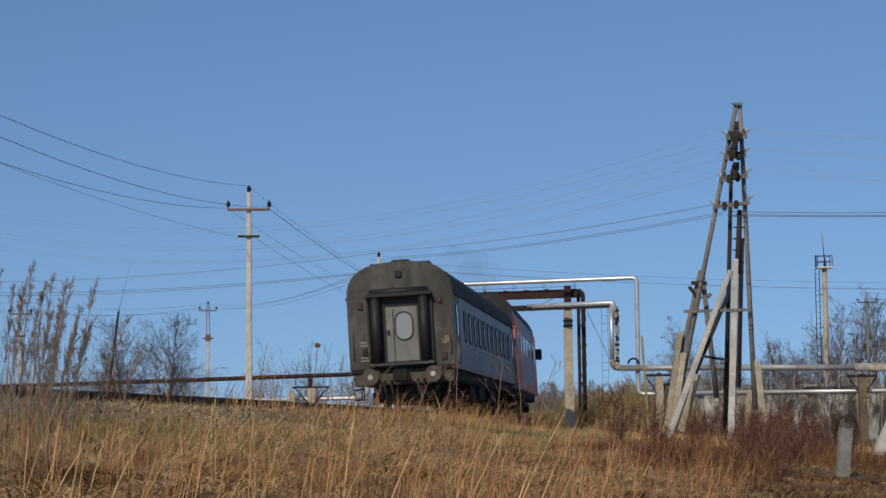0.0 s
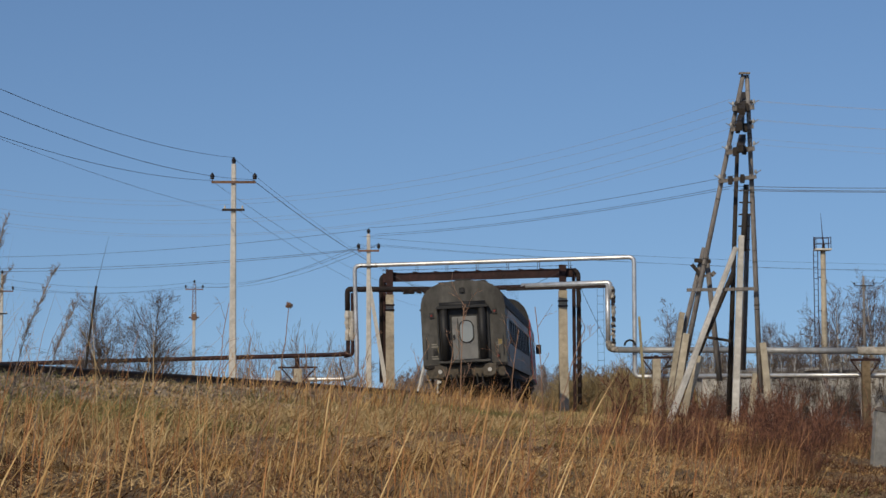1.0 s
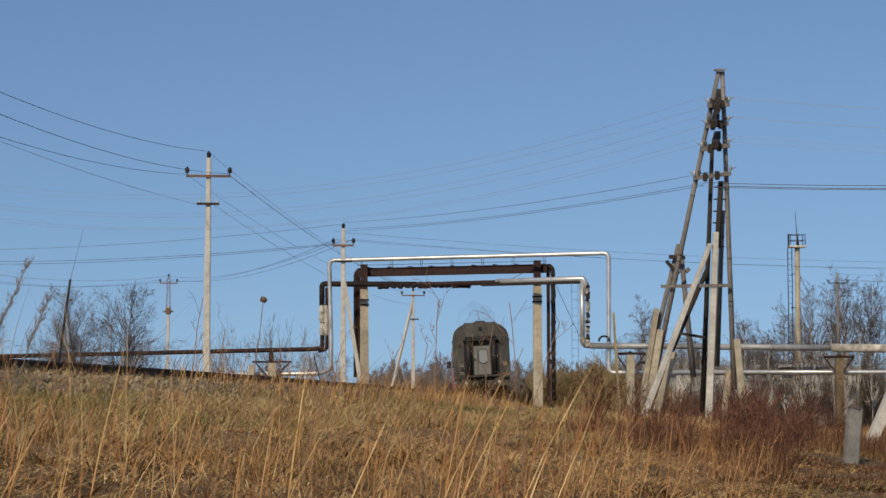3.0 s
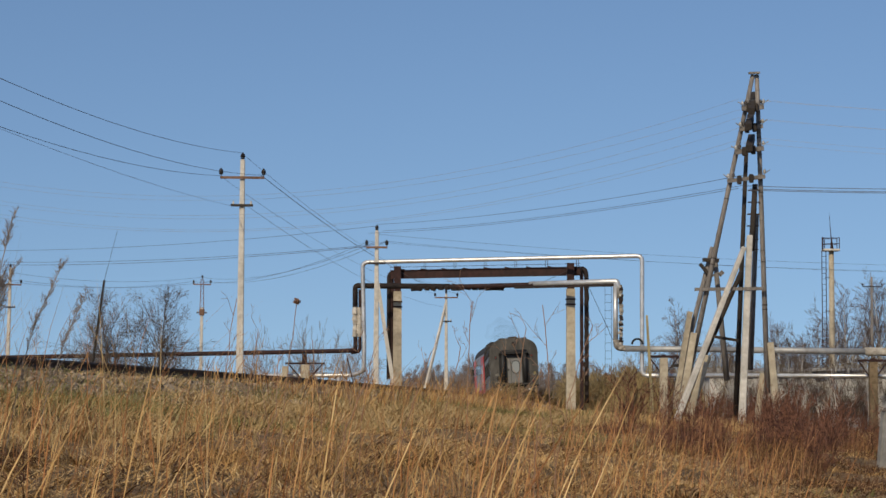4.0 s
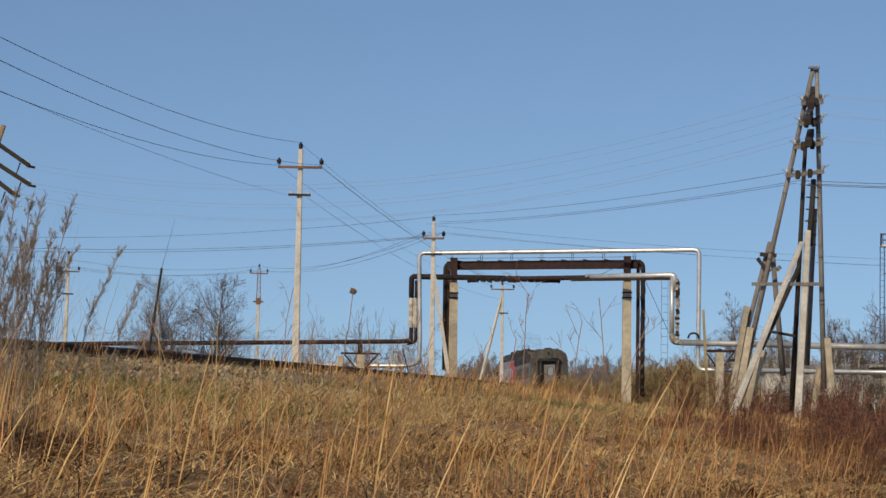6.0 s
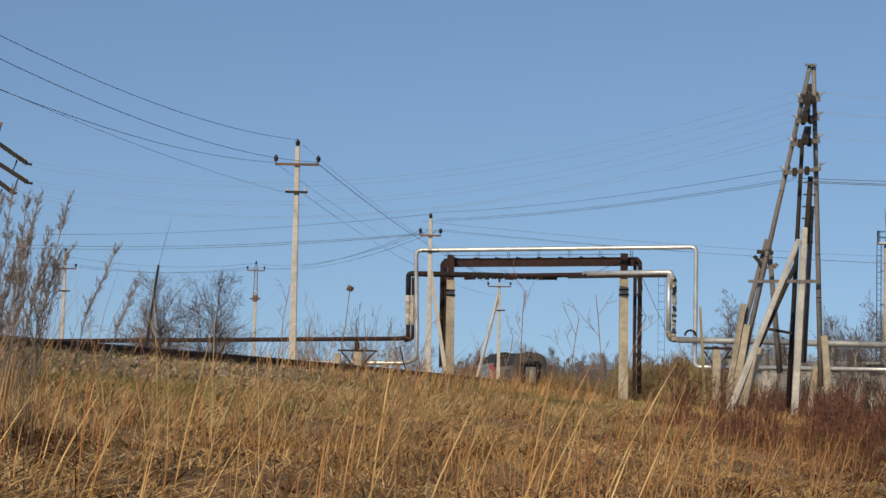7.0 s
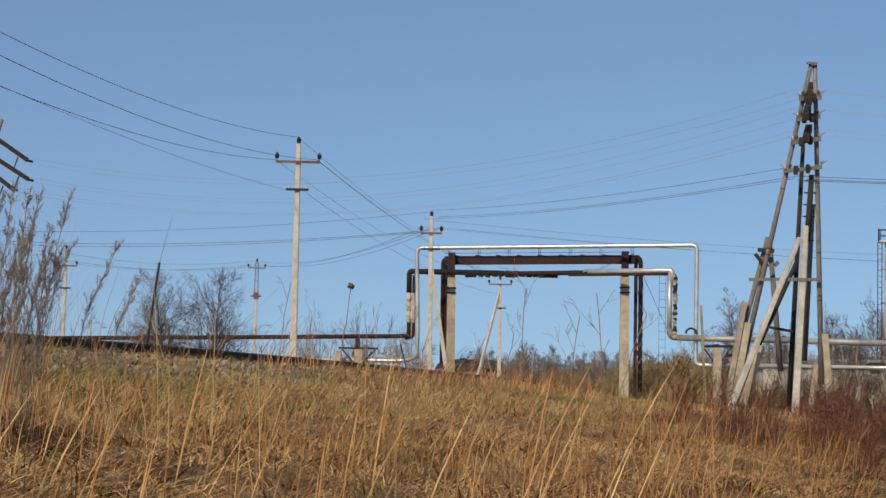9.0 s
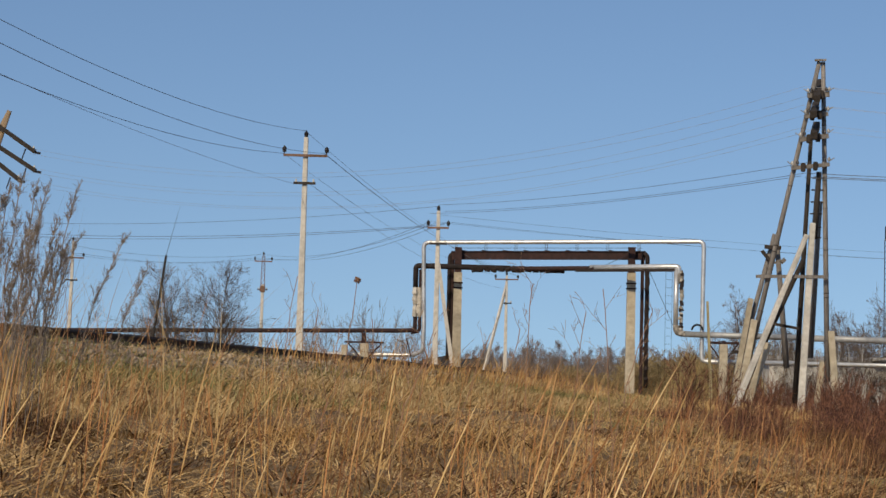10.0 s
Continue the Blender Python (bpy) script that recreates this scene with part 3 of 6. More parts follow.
part("shaft", bag(bar, (0, 0, 0), (0, 0, 4.9), 0.14, 0.12, 0.10, 0.09), mat("ochre_wood", (0.28, 0.23, 0.12), (0.42, 0.36, 0.20), 0.9, scale=8), t)


# ---- wooden anchor tower ----
def build_tower():
    t = thing("anchor_pole", "tall grey wooden four-leg power pole with concrete footings", "power pole")
    y = 75.0

    def leg(name, p, q, r0, r1, m=OLD_WOOD, n=9, label=""):
        return part(name, bag(tube, p, q, r0, r1, n), m, t, label, smooth=True)

    def post(name, p, q, w0, w1, m=CONCRETE_PALE, label=""):
        bm = bag(bar, p, q, w0, w0 * 0.85, w1, w1 * 0.85)
        bmesh.ops.bevel(bm, geom=list(bm.edges), offset=0.02, segments=1, affect="EDGES")
        return part(name, bm, m, t, label)

    g = gz(11, y) - 0.2
    leg("leg", (11.86, 75.10, 2.26), (11.59, 75.05, 12.36), 0.088, 0.07)
    leg("leg", (9.32, 75.00, 2.64), (11.46, 75.00, 12.35), 0.088, 0.07)
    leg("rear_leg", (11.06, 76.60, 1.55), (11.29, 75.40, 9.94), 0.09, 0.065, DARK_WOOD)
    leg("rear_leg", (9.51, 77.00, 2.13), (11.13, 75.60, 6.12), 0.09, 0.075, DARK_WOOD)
    post("concrete_post", (10.99, 74.80, 1.29), (11.31, 74.90, 7.24), 0.22, 0.18, label="pale square concrete post")
    post("concrete_strut", (8.88, 74.40, 1.36), (11.11, 74.80, 6.86), 0.21, 0.16, label="pale slanting concrete strut")
    post("concrete_footing", (9.10, 74.90, 1.68), (9.52, 74.90, 4.16), 0.23, 0.20, CONCRETE)
    post("concrete_footing", (12.15, 75.00, 1.41), (11.94, 75.00, 3.86), 0.23, 0.20, CONCRETE)
    post("concrete_footing", (11.57, 75.60, 1.24), (11.78, 75.60, 2.90), 0.2, 0.18, CONCRETE)
    post("concrete_footing", (9.52, 76.20, 1.58), (10.13, 76.20, 3.48), 0.24, 0.2, CONCRETE)
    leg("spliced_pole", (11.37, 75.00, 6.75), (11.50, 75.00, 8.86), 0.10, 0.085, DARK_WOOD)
    leg("inner_leg", (11.41, 75.70, 3.01), (11.62, 75.50, 7.96), 0.09, 0.075)
    for za in [(11.48, 8.67), (11.46, 8.29), (11.44, 7.91), (11.42, 7.54), (11.4, 7.11), (11.4, 6.79)]:
        part("wire_band", bag(tube, (za[0] - 0.19, 75.0, za[1]), (za[0] + 0.19, 75.0, za[1]), 0.025, n=5), DARK_WOOD, t)
    for (x0, y0, z0), (x1, y1, z1), n in (((11.86, 75.10, 2.26), (11.59, 75.05, 12.36), 13), ((9.32, 75.00, 2.64), (11.46, 75.00, 12.35), 9)):
        for k in range(1, n):
            u = (k + 0.42 * math.sin(k * 2.7)) / n
            c, d = Vector((x0, y0, z0)).lerp(Vector((x1, y1, z1)), u), Vector((x1 - x0, y1 - y0, z1 - z0)).normalized() * (0.010 + 0.007 * math.sin(k * 5.1))
            part("wire_band", bag(tube, c - d, c + d, 0.093 - 0.018 * u, n=9), DARK_WOOD, t)
    part("crossbeam", bag(bar, (9.54, 74.80, 5.52), (11.77, 74.80, 5.55), 0.09, 0.10), OLD_WOOD, t)
    part("crossbeam", bag(bar, (10.15, 75.60, 4.08), (11.00, 75.40, 3.93), 0.08, 0.09), DARK_WOOD, t)
    part("crossbeam", bag(bar, (10.59, 74.80, 8.94), (11.79, 74.80, 9.09), 0.10, 0.12), OLD_WOOD, t)
    part("crossarm", bag(bar, (10.84, 74.80, 9.85), (11.75, 74.80, 9.99), 0.12, 0.15), OLD_WOOD, t)
    part("crossarm", bag(bar, (10.99, 74.80, 10.58), (11.73, 74.80, 10.69), 0.11, 0.13), OLD_WOOD, t)
    part("crossarm", bag(bar, (11.07, 74.80, 11.25), (11.76, 74.80, 11.31), 0.12, 0.16), OLD_WOOD, t)
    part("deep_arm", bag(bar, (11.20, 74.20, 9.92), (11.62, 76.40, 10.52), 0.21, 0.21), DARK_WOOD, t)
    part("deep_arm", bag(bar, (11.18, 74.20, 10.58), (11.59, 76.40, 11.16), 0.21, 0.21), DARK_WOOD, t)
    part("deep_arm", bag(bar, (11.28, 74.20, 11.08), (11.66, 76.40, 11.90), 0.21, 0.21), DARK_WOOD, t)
    part("cap_board", bag(bar, (11.31, 74.90, 12.39), (11.66, 74.90, 12.40), 0.14, 0.06), OLD_WOOD, t)
    # pin insulators near both ends of each arm, dark hardware between
    for (x0, z0), (x1, z1) in (((10.84, 9.85), (11.75, 9.99)), ((10.99, 10.58), (11.73, 10.69)), ((11.07, 11.25), (11.76, 11.31)), ((10.59, 8.94), (11.79, 9.09))):
        for u in (0.02, 0.16, 0.86, 0.98):
            x, z = x0 + (x1 - x0) * u, z0 + (z1 - z0) * u
            part("insulator", bag(insulator, (x, 74.74, z + 0.05), 0.55), GREY_PIPE if u in (0.02, 0.98) else INSULATOR, t)
        for u, o in ((0.0, -0.14), (1.0, 0.14)):
            x, z = x0 + (x1 - x0) * u, z0 + (z1 - z0) * u
            part("pin_bracket", bag(tube, (x - o * 0.3, 74.7, z + 0.08), (x + o, 74.7, z + 0.20), 0.016, n=5), GREY_PIPE, t)
        for u in (0.3, 0.62):
            x, z = x0 + (x1 - x0) * u, z0 + (z1 - z0) * u
            part("clamp_block", bag(box, (x - 0.07, 74.62, z - 0.16), (x + 0.07, 74.74, z + 0.12), 0.02), DARK_WOOD, t)
    return t


build_tower()


# ---- the train ----
def shell_profile(half, z0, z1, top, n=9, p=0.72, q=0.82):
    """Right half of a carriage section from sill to crown."""
    pts = [(half * 0.985, z0), (half, z0 + 0.12), (half, z1)]
    for k in range(1, n + 1):
        a = math.pi / 2 * k / n
        pts.append((half * max(math.cos(a), 0.0) ** p, z1 + (top - z1) * math.sin(a) ** q))
    return pts


def extrude(bm, pts, y0, y1, close=False):
    """A strip through (x, z) points from y0 to y1."""
    a = [bm.verts.new((x, y0, z)) for x, z in pts]
    b = [bm.verts.new((x, y1, z)) for x, z in pts]
    n = len(pts)
    for i in range(n if close else n - 1):
        bm.faces.new((a[i], a[(i + 1) % n], b[(i + 1) % n], b[i]))
    return a, b


def slab(bm, pts, y0, y1):
    a, b = extrude(bm, pts, y0, y1, True)
    bm.faces.new(a[::-1])
    bm.faces.new(b)


def rounded(cx, cz, w, h, r, n=5):
    """Outline of a rounded rectangle."""
    out = []
    for sx, sz, a0 in ((1, 1, 0), (-1, 1, 90), (-1, -1, 180), (1, -1, 270)):
        for k in range(n + 1):
            a = radians(a0 + 90 * k / n)
            out.append((cx + sx * (w / 2 - r) + r * math.cos(a), cz + sz * (h / 2 - r) + r * math.sin(a)))
    return out


def ring_end(bm, cx, cz, w, h, r, t, y0, y1):
    """A raised rounded frame on a wall that faces -y."""
    o, i = rounded(cx, cz, w, h, r), rounded(cx, cz, w - 2 * t, h - 2 * t, max(r - t, 0.02))
    n = len(o)
    vs = [[bm.verts.new((x, y, z)) for x, z in s] for s, y in ((o, y0), (o, y1), (i, y1), (i, y0))]
    for a, b in ((0, 1), (1, 2), (2, 3), (3, 0)):
        for k in range(n):
            bm.faces.new((vs[a][k], vs[a][(k + 1) % n], vs[b][(k + 1) % n], vs[b][k]))


def turn_side(bm, side, x):
    """Lays what was built on a wall facing -y onto a side wall at x."""
    m = Matrix.Translation((x, 0, 0)) @ Matrix.Rotation(radians(90 * side), 4, "Z")
    bmesh.ops.transform(bm, matrix=m, verts=bm.verts)


def bogie(parent, y):
    b = part("bogie", bag(box, (-1.05, y - 1.9, 0.35), (1.05, y + 1.9, 0.75), 0.08), UNDER, parent)
    for dy in (-1.25, 1.25):
        for s in (-1, 1):
            bm = bmesh.new()
            tube(bm, (s * 0.72, y + dy, 0.475), (s * 0.86, y + dy, 0.475), 0.475, 0.455, 20)
            part("wheel", bm, UNDER, b)
            part("axle_box", bag(box, (s * 0.95, y + dy - 0.2, 0.3), (s * 1.2, y + dy + 0.2, 0.7), 0.04), UNDER, b)
    return b


def buffer(parent, x, y, s):
    """s: -1 faces back, 1 faces ahead."""
    b = part("buffer", bag(tube, (x, y + 0.1 * -s, 1.06), (x, y + 0.45 * s, 1.06), 0.13, 0.12, 14), UNDER, parent, smooth=True)
    part("buffer_plate", bag(tube, (x, y + 0.45 * s, 1.06), (x, y + 0.50 * s, 1.06), 0.24, 0.235, 20), BUFFER_MAT, b, "dirty round buffer plate")
    part("buffer_mark", bag(tube, (x, y + 0.50 * s, 1.06), (x, y + 0.508 * s, 1.06), 0.075, 0.07, 12), WHITE_MARK, b)
    part("buffer_base", bag(box, (x - 0.27, min(y, y + 0.12 * s), 0.80), (x + 0.27, max(y, y + 0.12 * s), 1.34), 0.05), BUFFER_MAT, b)


def build_coach():
    c = thing("passenger_coach", "silver-grey passenger coach with sooty roof and grimy end", "railway coach")
    L = 23.6
    half = shell_profile(1.55, 1.20, 3.38, 4.38)
    for s in (-1, 1):
        side = part("side_wall", bag(extrude, [(x * s, z) for x, z in half[:3]], 0.12, L), COACH_GREY, c, "silver-grey side wall")
        for k in range(6):
            bm = bmesh.new()
            box(bm, (s * 1.545, 0.5, 1.38 + k * 0.105), (s * 1.572, L - 0.4, 1.41 + k * 0.105))
            part("rib", bm, COACH_GREY, side)
        part("cornice", bag(box, (s * 1.53, 0.12, 3.34), (s * 1.60, L, 3.41), 0.012), COACH_ROOF, c)
        ys = [3.3 + 1.72 * k for k in range(11)]
        for k, yw in enumerate(ys):
            wide = 0.62 if k in (0, 10) else 0.92
            bm = bmesh.new()
            ring_end(bm, yw * s, 2.52, wide + 0.06, 0.96, 0.2, 0.07, -0.03, 0.02)
            turn_side(bm, s, s * 1.55)
            f = part("window", bm, RUBBER, side)
            bm = bmesh.new()
            slab(bm, rounded(yw * s, 2.52, wide - 0.04, 0.86, 0.15), -0.012, 0.01)
            turn_side(bm, s, s * 1.55)
            part("pane", bm, SKY_PANE, f)
        for yd in (1.0, L - 1.0):
            bm = bmesh.new()
            ring_end(bm, yd * s, 2.35, 0.86, 2.0, 0.10, 0.03, -0.02, 0.01)
            turn_side(bm, s, s * 1.55)
            d = part("side_door", bm, COACH_ROOF, side)
            bm = bmesh.new()
            slab(bm, rounded(yd * s, 2.62, 0.40, 0.95, 0.18), -0.014, 0.01)
            turn_side(bm, s, s * 1.55)
            part("door_pane", bm, PANE, d)
    roof = [(-x, z) for x, z in half[2:]] + [(x, z) for x, z in half[2:-1]][::-1]
    r = part("roof", bag(extrude, roof, 0.12, L), COACH_ROOF, c, "soot-blackened rounded roof", smooth=True)
    for k in range(9):
        for sx in (-0.72, 0.72):
            part("roof_vent", bag(box, (sx - 0.20, 0.5 + k * 2.6, 4.10), (sx + 0.20, 1.0 + k * 2.6, 4.39), 0.05), COACH_ROOF, r)
    part("roof_box", bag(box, (-0.3, 0.6, 4.3), (0.3, 1.5, 4.48), 0.05), COACH_ROOF, r)
    for k in range(5):
        part("roof_seam", bag(extrude, [(x * 1.006, z + 0.012) for x, z in roof], 3.5 + 4.2 * k, 3.56 + 4.2 * k), COACH_ROOF, r)
    part("underframe", bag(box, (-1.42, 0.3, 0.86), (1.42, L - 0.2, 1.24), 0.04), UNDER, c)
    for y0, y1, w in ((6.4, 8.6, 1.3), (9.2, 11.6, 1.35), (12.2, 13.4, 1.2), (14.2, 16.6, 1.3)):
        part("equipment_box", bag(box, (-w, y0, 0.42), (w, y1, 0.95), 0.06), UNDER, c)
    # the grimy end
    full = [(-x, z) for x, z in half] + [(x, z) for x, z in half[:-1]][::-1]
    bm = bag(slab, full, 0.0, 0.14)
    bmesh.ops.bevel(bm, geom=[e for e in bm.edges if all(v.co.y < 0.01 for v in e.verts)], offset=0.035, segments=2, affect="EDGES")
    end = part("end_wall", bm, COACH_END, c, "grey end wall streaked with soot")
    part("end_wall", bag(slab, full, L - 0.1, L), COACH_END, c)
    # gangway: door in a recess between rubber rolls, hood above
    # raised black slab stands in for the shaded recess round the door
    part("recess_shade", bag(box, (-0.62, -0.03, 1.45), (0.62, 0.05, 3.42)), RUBBER, end)
    door = part("end_door", bag(box, (-0.42, -0.065, 1.48), (0.50, -0.02, 3.06), 0.015), COACH_DOOR, end, "grey gangway door")
    bm = bmesh.new()
    ring_end(bm, 0.10, 2.50, 0.54, 0.84, 0.25, 0.035, -0.095, -0.05)
    part("window_gasket", bm, RUBBER, door)
    part("door_window", bag(slab, rounded(0.10, 2.50, 0.47, 0.77, 0.225), -0.075, -0.05), PALE_PANE, door, "pale oval pane")
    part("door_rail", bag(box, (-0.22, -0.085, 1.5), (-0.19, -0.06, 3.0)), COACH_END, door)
    part("door_handle", bag(box, (-0.40, -0.13, 2.26), (-0.33, -0.06, 2.40), 0.01), RUBBER, door)
    for s in (-1, 1):
        part("rubber_roll", bag(tube, (s * 0.70, -0.17, 1.44), (s * 0.70, -0.17, 3.42), 0.145, 0.145, 16), RUBBER, end, "black rubber gangway roll", smooth=True)
        part("roll_plate", bag(box, (s * 0.92 - 0.04, -0.10, 1.5), (s * 0.92 + 0.02, 0.0, 3.45)), RUBBER, end)
    bm = bmesh.new()
    slab(bm, [(-0.98, 3.36), (0.98, 3.36), (0.92, 3.46), (-0.92, 3.46)], -0.34, 0.02)
    part("hood", bm, RUBBER, end)
    bm = bmesh.new()
    tube(bm, (-0.85, -0.17, 3.50), (0.85, -0.17, 3.50), 0.10, 0.10, 12)
    part("top_roll", bm, RUBBER, end, smooth=True)
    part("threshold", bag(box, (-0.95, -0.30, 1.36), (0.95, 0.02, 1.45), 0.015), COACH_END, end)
    part("footplate", bag(box, (-1.50, -0.10, 1.20), (1.50, 0.04, 1.32), 0.01), UNDER, end)
    part("top_lamp", bag(box, (-0.10, -0.07, 3.92), (0.10, 0.01, 4.12), 0.02), RUBBER, end)
    for x, z, red in ((-1.16, 3.14, True), (1.16, 3.20, True), (1.22, 1.56, True), (-1.08, 1.80, False)):
        lamp = part("tail_lamp", bag(box, (x - 0.08, -0.045, z - 0.11), (x + 0.08, 0.01, z + 0.11), 0.015), COACH_ROOF, end)
        part("lens", bag(tube, (x, -0.045, z), (x, -0.075, z), 0.045, 0.04, 12), RED_LENS if red else RUBBER, lamp)
    # stencilled data as plain bars
    rng = random.Random(3)
    for x0, z0, n, m in ((-1.2, 2.06, 2, STENCIL), (-1.2, 1.62, 2, STENCIL), (1.18, 2.02, 2, STENCIL)):
        for k in range(n):
            w = rng.uniform(0.14, 0.30)
            part("stencil_bar", bag(box, (x0 - 0.02, -0.006, z0 - k * 0.085), (x0 + w, 0.004, z0 - k * 0.085 + 0.045)), m, end)
    part("yellow_plate", bag(box, (1.24, -0.012, 1.98), (1.38, 0.004, 2.16)), YELLOW_MARK, end)
    part("yellow_plate", bag(box, (-0.98, -0.012, 1.78), (-0.90, 0.004, 1.98)), YELLOW_MARK, end)
    for s in (-1, 1):
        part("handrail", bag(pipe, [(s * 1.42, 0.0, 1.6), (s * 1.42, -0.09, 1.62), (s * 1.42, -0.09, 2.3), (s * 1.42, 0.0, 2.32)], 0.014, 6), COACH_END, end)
        buffer(c, 0.91 * s, 0.0, -1)
        buffer(c, 0.86 * s, L, 1)
        for k, yk in enumerate((0.35, L - 0.35)):
            bm = bmesh.new()
            for z in (0.42, 0.72, 1.02):
                box(bm, (s * 1.22, yk - 0.25, z), (s * 1.50, yk + 0.25, z + 0.04))
            for dy in (-0.25, 0.23):
                box(bm, (s * 1.24, yk + dy, 0.42), (s * 1.28, yk + dy + 0.03, 1.22))
            part("steps", bm, UNDER, c)
    part("drawhook", bag(box, (-0.16, -0.55, 0.90), (0.16, 0.3, 1.20), 0.05), UNDER, c)
    part("coupler_head", bag(box, (-0.24, -0.72, 0.86), (0.24, -0.42, 1.24), 0.06), UNDER, c)
    part("headstock", bag(box, (-1.45, -0.02, 0.82), (1.45, 0.3, 1.22), 0.03), BUFFER_MAT, c)
    for x in (-0.55, -0.35, 0.4, 0.6):
        part("brake_hose", bag(pipe, [(x, 0.05, 0.95), (x, -0.25, 0.9), (x + 0.05, -0.3, 0.55), (x + 0.12, -0.2, 0.4)], 0.03, 7, 0.1), RUBBER, c, smooth=True)
    part("under_box", bag(box, (-0.95, 0.35, 0.34), (0.95, 0.9, 0.86), 0.08), UNDER, c)
    bogie(c, 3.4)
    bogie(c, L - 3.4)
    return c


def build_loco():
    c = thing("diesel_locomotive", "grey diesel locomotive with bright red cab ends", "locomotive")
    L = 20.4
    half = shell_profile(1.55, 1.10, 3.55, 4.95, p=0.55, q=0.95)
    full = [(-x, z) for x, z in half] + [(x, z) for x, z in half[:-1]][::-1]
    part("body", bag(slab, full, 0.27, L - 0.27), LOCO_GREY, c, "grey body")
    for y0, y1 in ((0.26, 5.4), (L - 4.4, L - 0.26)):
        for s in (-1, 1):
            bm = bmesh.new()
            slab(bm, [(s * 1.545, 1.12), (s * 1.562, 1.12), (s * 1.562, 3.56), (s * 1.552, 3.9), (s * 1.50, 3.9)], y0, y1)
            part("cab_panel", bm, LOCO_RED, c, "bright red cab panel")
    for y0 in (0.24, L - 0.27):
        part("cab_front", bag(slab, rounded(0, 2.25, 2.95, 2.2, 0.25), y0, y0 + 0.03), LOCO_RED, c, "bright red cab end")
    roof = [(-x * 1.004, z + 0.012) for x, z in half[4:]] + [(x * 1.004, z + 0.012) for x, z in half[4:-1]][::-1]
    part("roof", bag(extrude, roof, 0.24, L - 0.24), COACH_ROOF, c, smooth=True)
    brow = [(x, z) for x, z in full if z > 3.4]
    for y0 in (0.245, L - 0.275):
        part("cab_brow", bag(slab, [(x * 0.995, z) for x, z in brow], y0, y0 + 0.03), COACH_ROOF, c, "sooty cab brow")
    for k in range(3):
        part("roof_fan", bag(tube, (0, 6 + k * 3.4, 4.9), (0, 6 + k * 3.4, 5.08), 0.85, 0.8, 18), COACH_ROOF, c)
    part("exhaust_stack", bag(box, (-0.35, 4.0, 4.9), (0.35, 4.7, 5.15), 0.04), COACH_ROOF, c)
    for s in (-1, 1):
        for k, (yw, w, h) in enumerate(((2.4, 0.9, 0.8), (4.6, 0.8, 0.7), (7.4, 1.6, 0.7), (10.2, 1.6, 0.7), (13.0, 1.6, 0.7), (16.0, 0.8, 0.7), (L - 2.4, 0.9, 0.8))):
            bm = bmesh.new()
            slab(bm, rounded(yw * s, 3.02, w, h, 0.08), -0.02, 0.01)
            turn_side(bm, s, s * 1.55)
            part("side_window", bm, PANE, c)
        part("red_band", bag(box, (s * 1.548, 5.41, 1.12), (s * 1.562, L - 4.41, 1.42)), LOCO_RED, c)
        part("mirror", bag(box, (s * 1.62, L - 2.2, 2.75), (s * 1.92, L - 2.1, 3.25), 0.02), RUBBER, c)
        part("handrail", bag(tube, (s * 1.62, 1.75, 1.4), (s * 1.62, 1.75, 3.2), 0.025, n=6), WHITE_MARK, c)
        buffer(c, 0.86 * s, 0.2, -1)
        buffer(c, 0.86 * s, L - 0.2, 1)
    for y0 in (0.24, L - 0.26):
        part("windscreen", bag(slab, rounded(0, 3.35, 2.3, 0.8, 0.1), y0 - 0.01, y0 + 0.03), PANE, c)
    part("underframe", bag(box, (-1.4, 0.4, 0.8), (1.4, L - 0.4, 1.15), 0.05), UNDER, c)
    part("fuel_tank", bag(box, (-1.35, 8.2, 0.35), (1.35, 12.2, 0.9), 0.15), UNDER, c)
    bogie(c, 4.2)
    bogie(c, L - 4.2)
    return c


def smoke_material():
    """Thin grey exhaust: mostly clear."""
    m = bpy.data.materials.new("thin_exhaust")
    m.use_nodes = True
    n, l = m.node_tree.nodes, m.node_tree.links
    clear, soot, mix = n.new("ShaderNodeBsdfTransparent"), n.new("ShaderNodeBsdfDiffuse"), n.new("ShaderNodeMixShader")
    soot.inputs[0].default_value = (0.06, 0.058, 0.055, 1)
    tc, noise, ramp = n.new("ShaderNodeTexCoord"), n.new("ShaderNodeTexNoise"), n.new("ShaderNodeMapRange")
    noise.inputs["Scale"].default_value, noise.inputs["Detail"].default_value = 0.55, 3.0
    ramp.inputs[1].default_value, ramp.inputs[2].default_value, ramp.inputs[3].default_value, ramp.inputs[4].default_value = 0.36, 0.75, 0.0, 0.075
    l.new(tc.outputs["Object"], noise.inputs["Vector"])
    l.new(noise.outputs["Fac"], ramp.inputs[0])
    l.new(ramp.outputs[0], mix.inputs[0])
    l.new(clear.outputs[0], mix.inputs[1])
    l.new(soot.outputs[0], mix.inputs[2])
    l.new(mix.outputs[0], n["Material Output"].inputs[0])
    return m


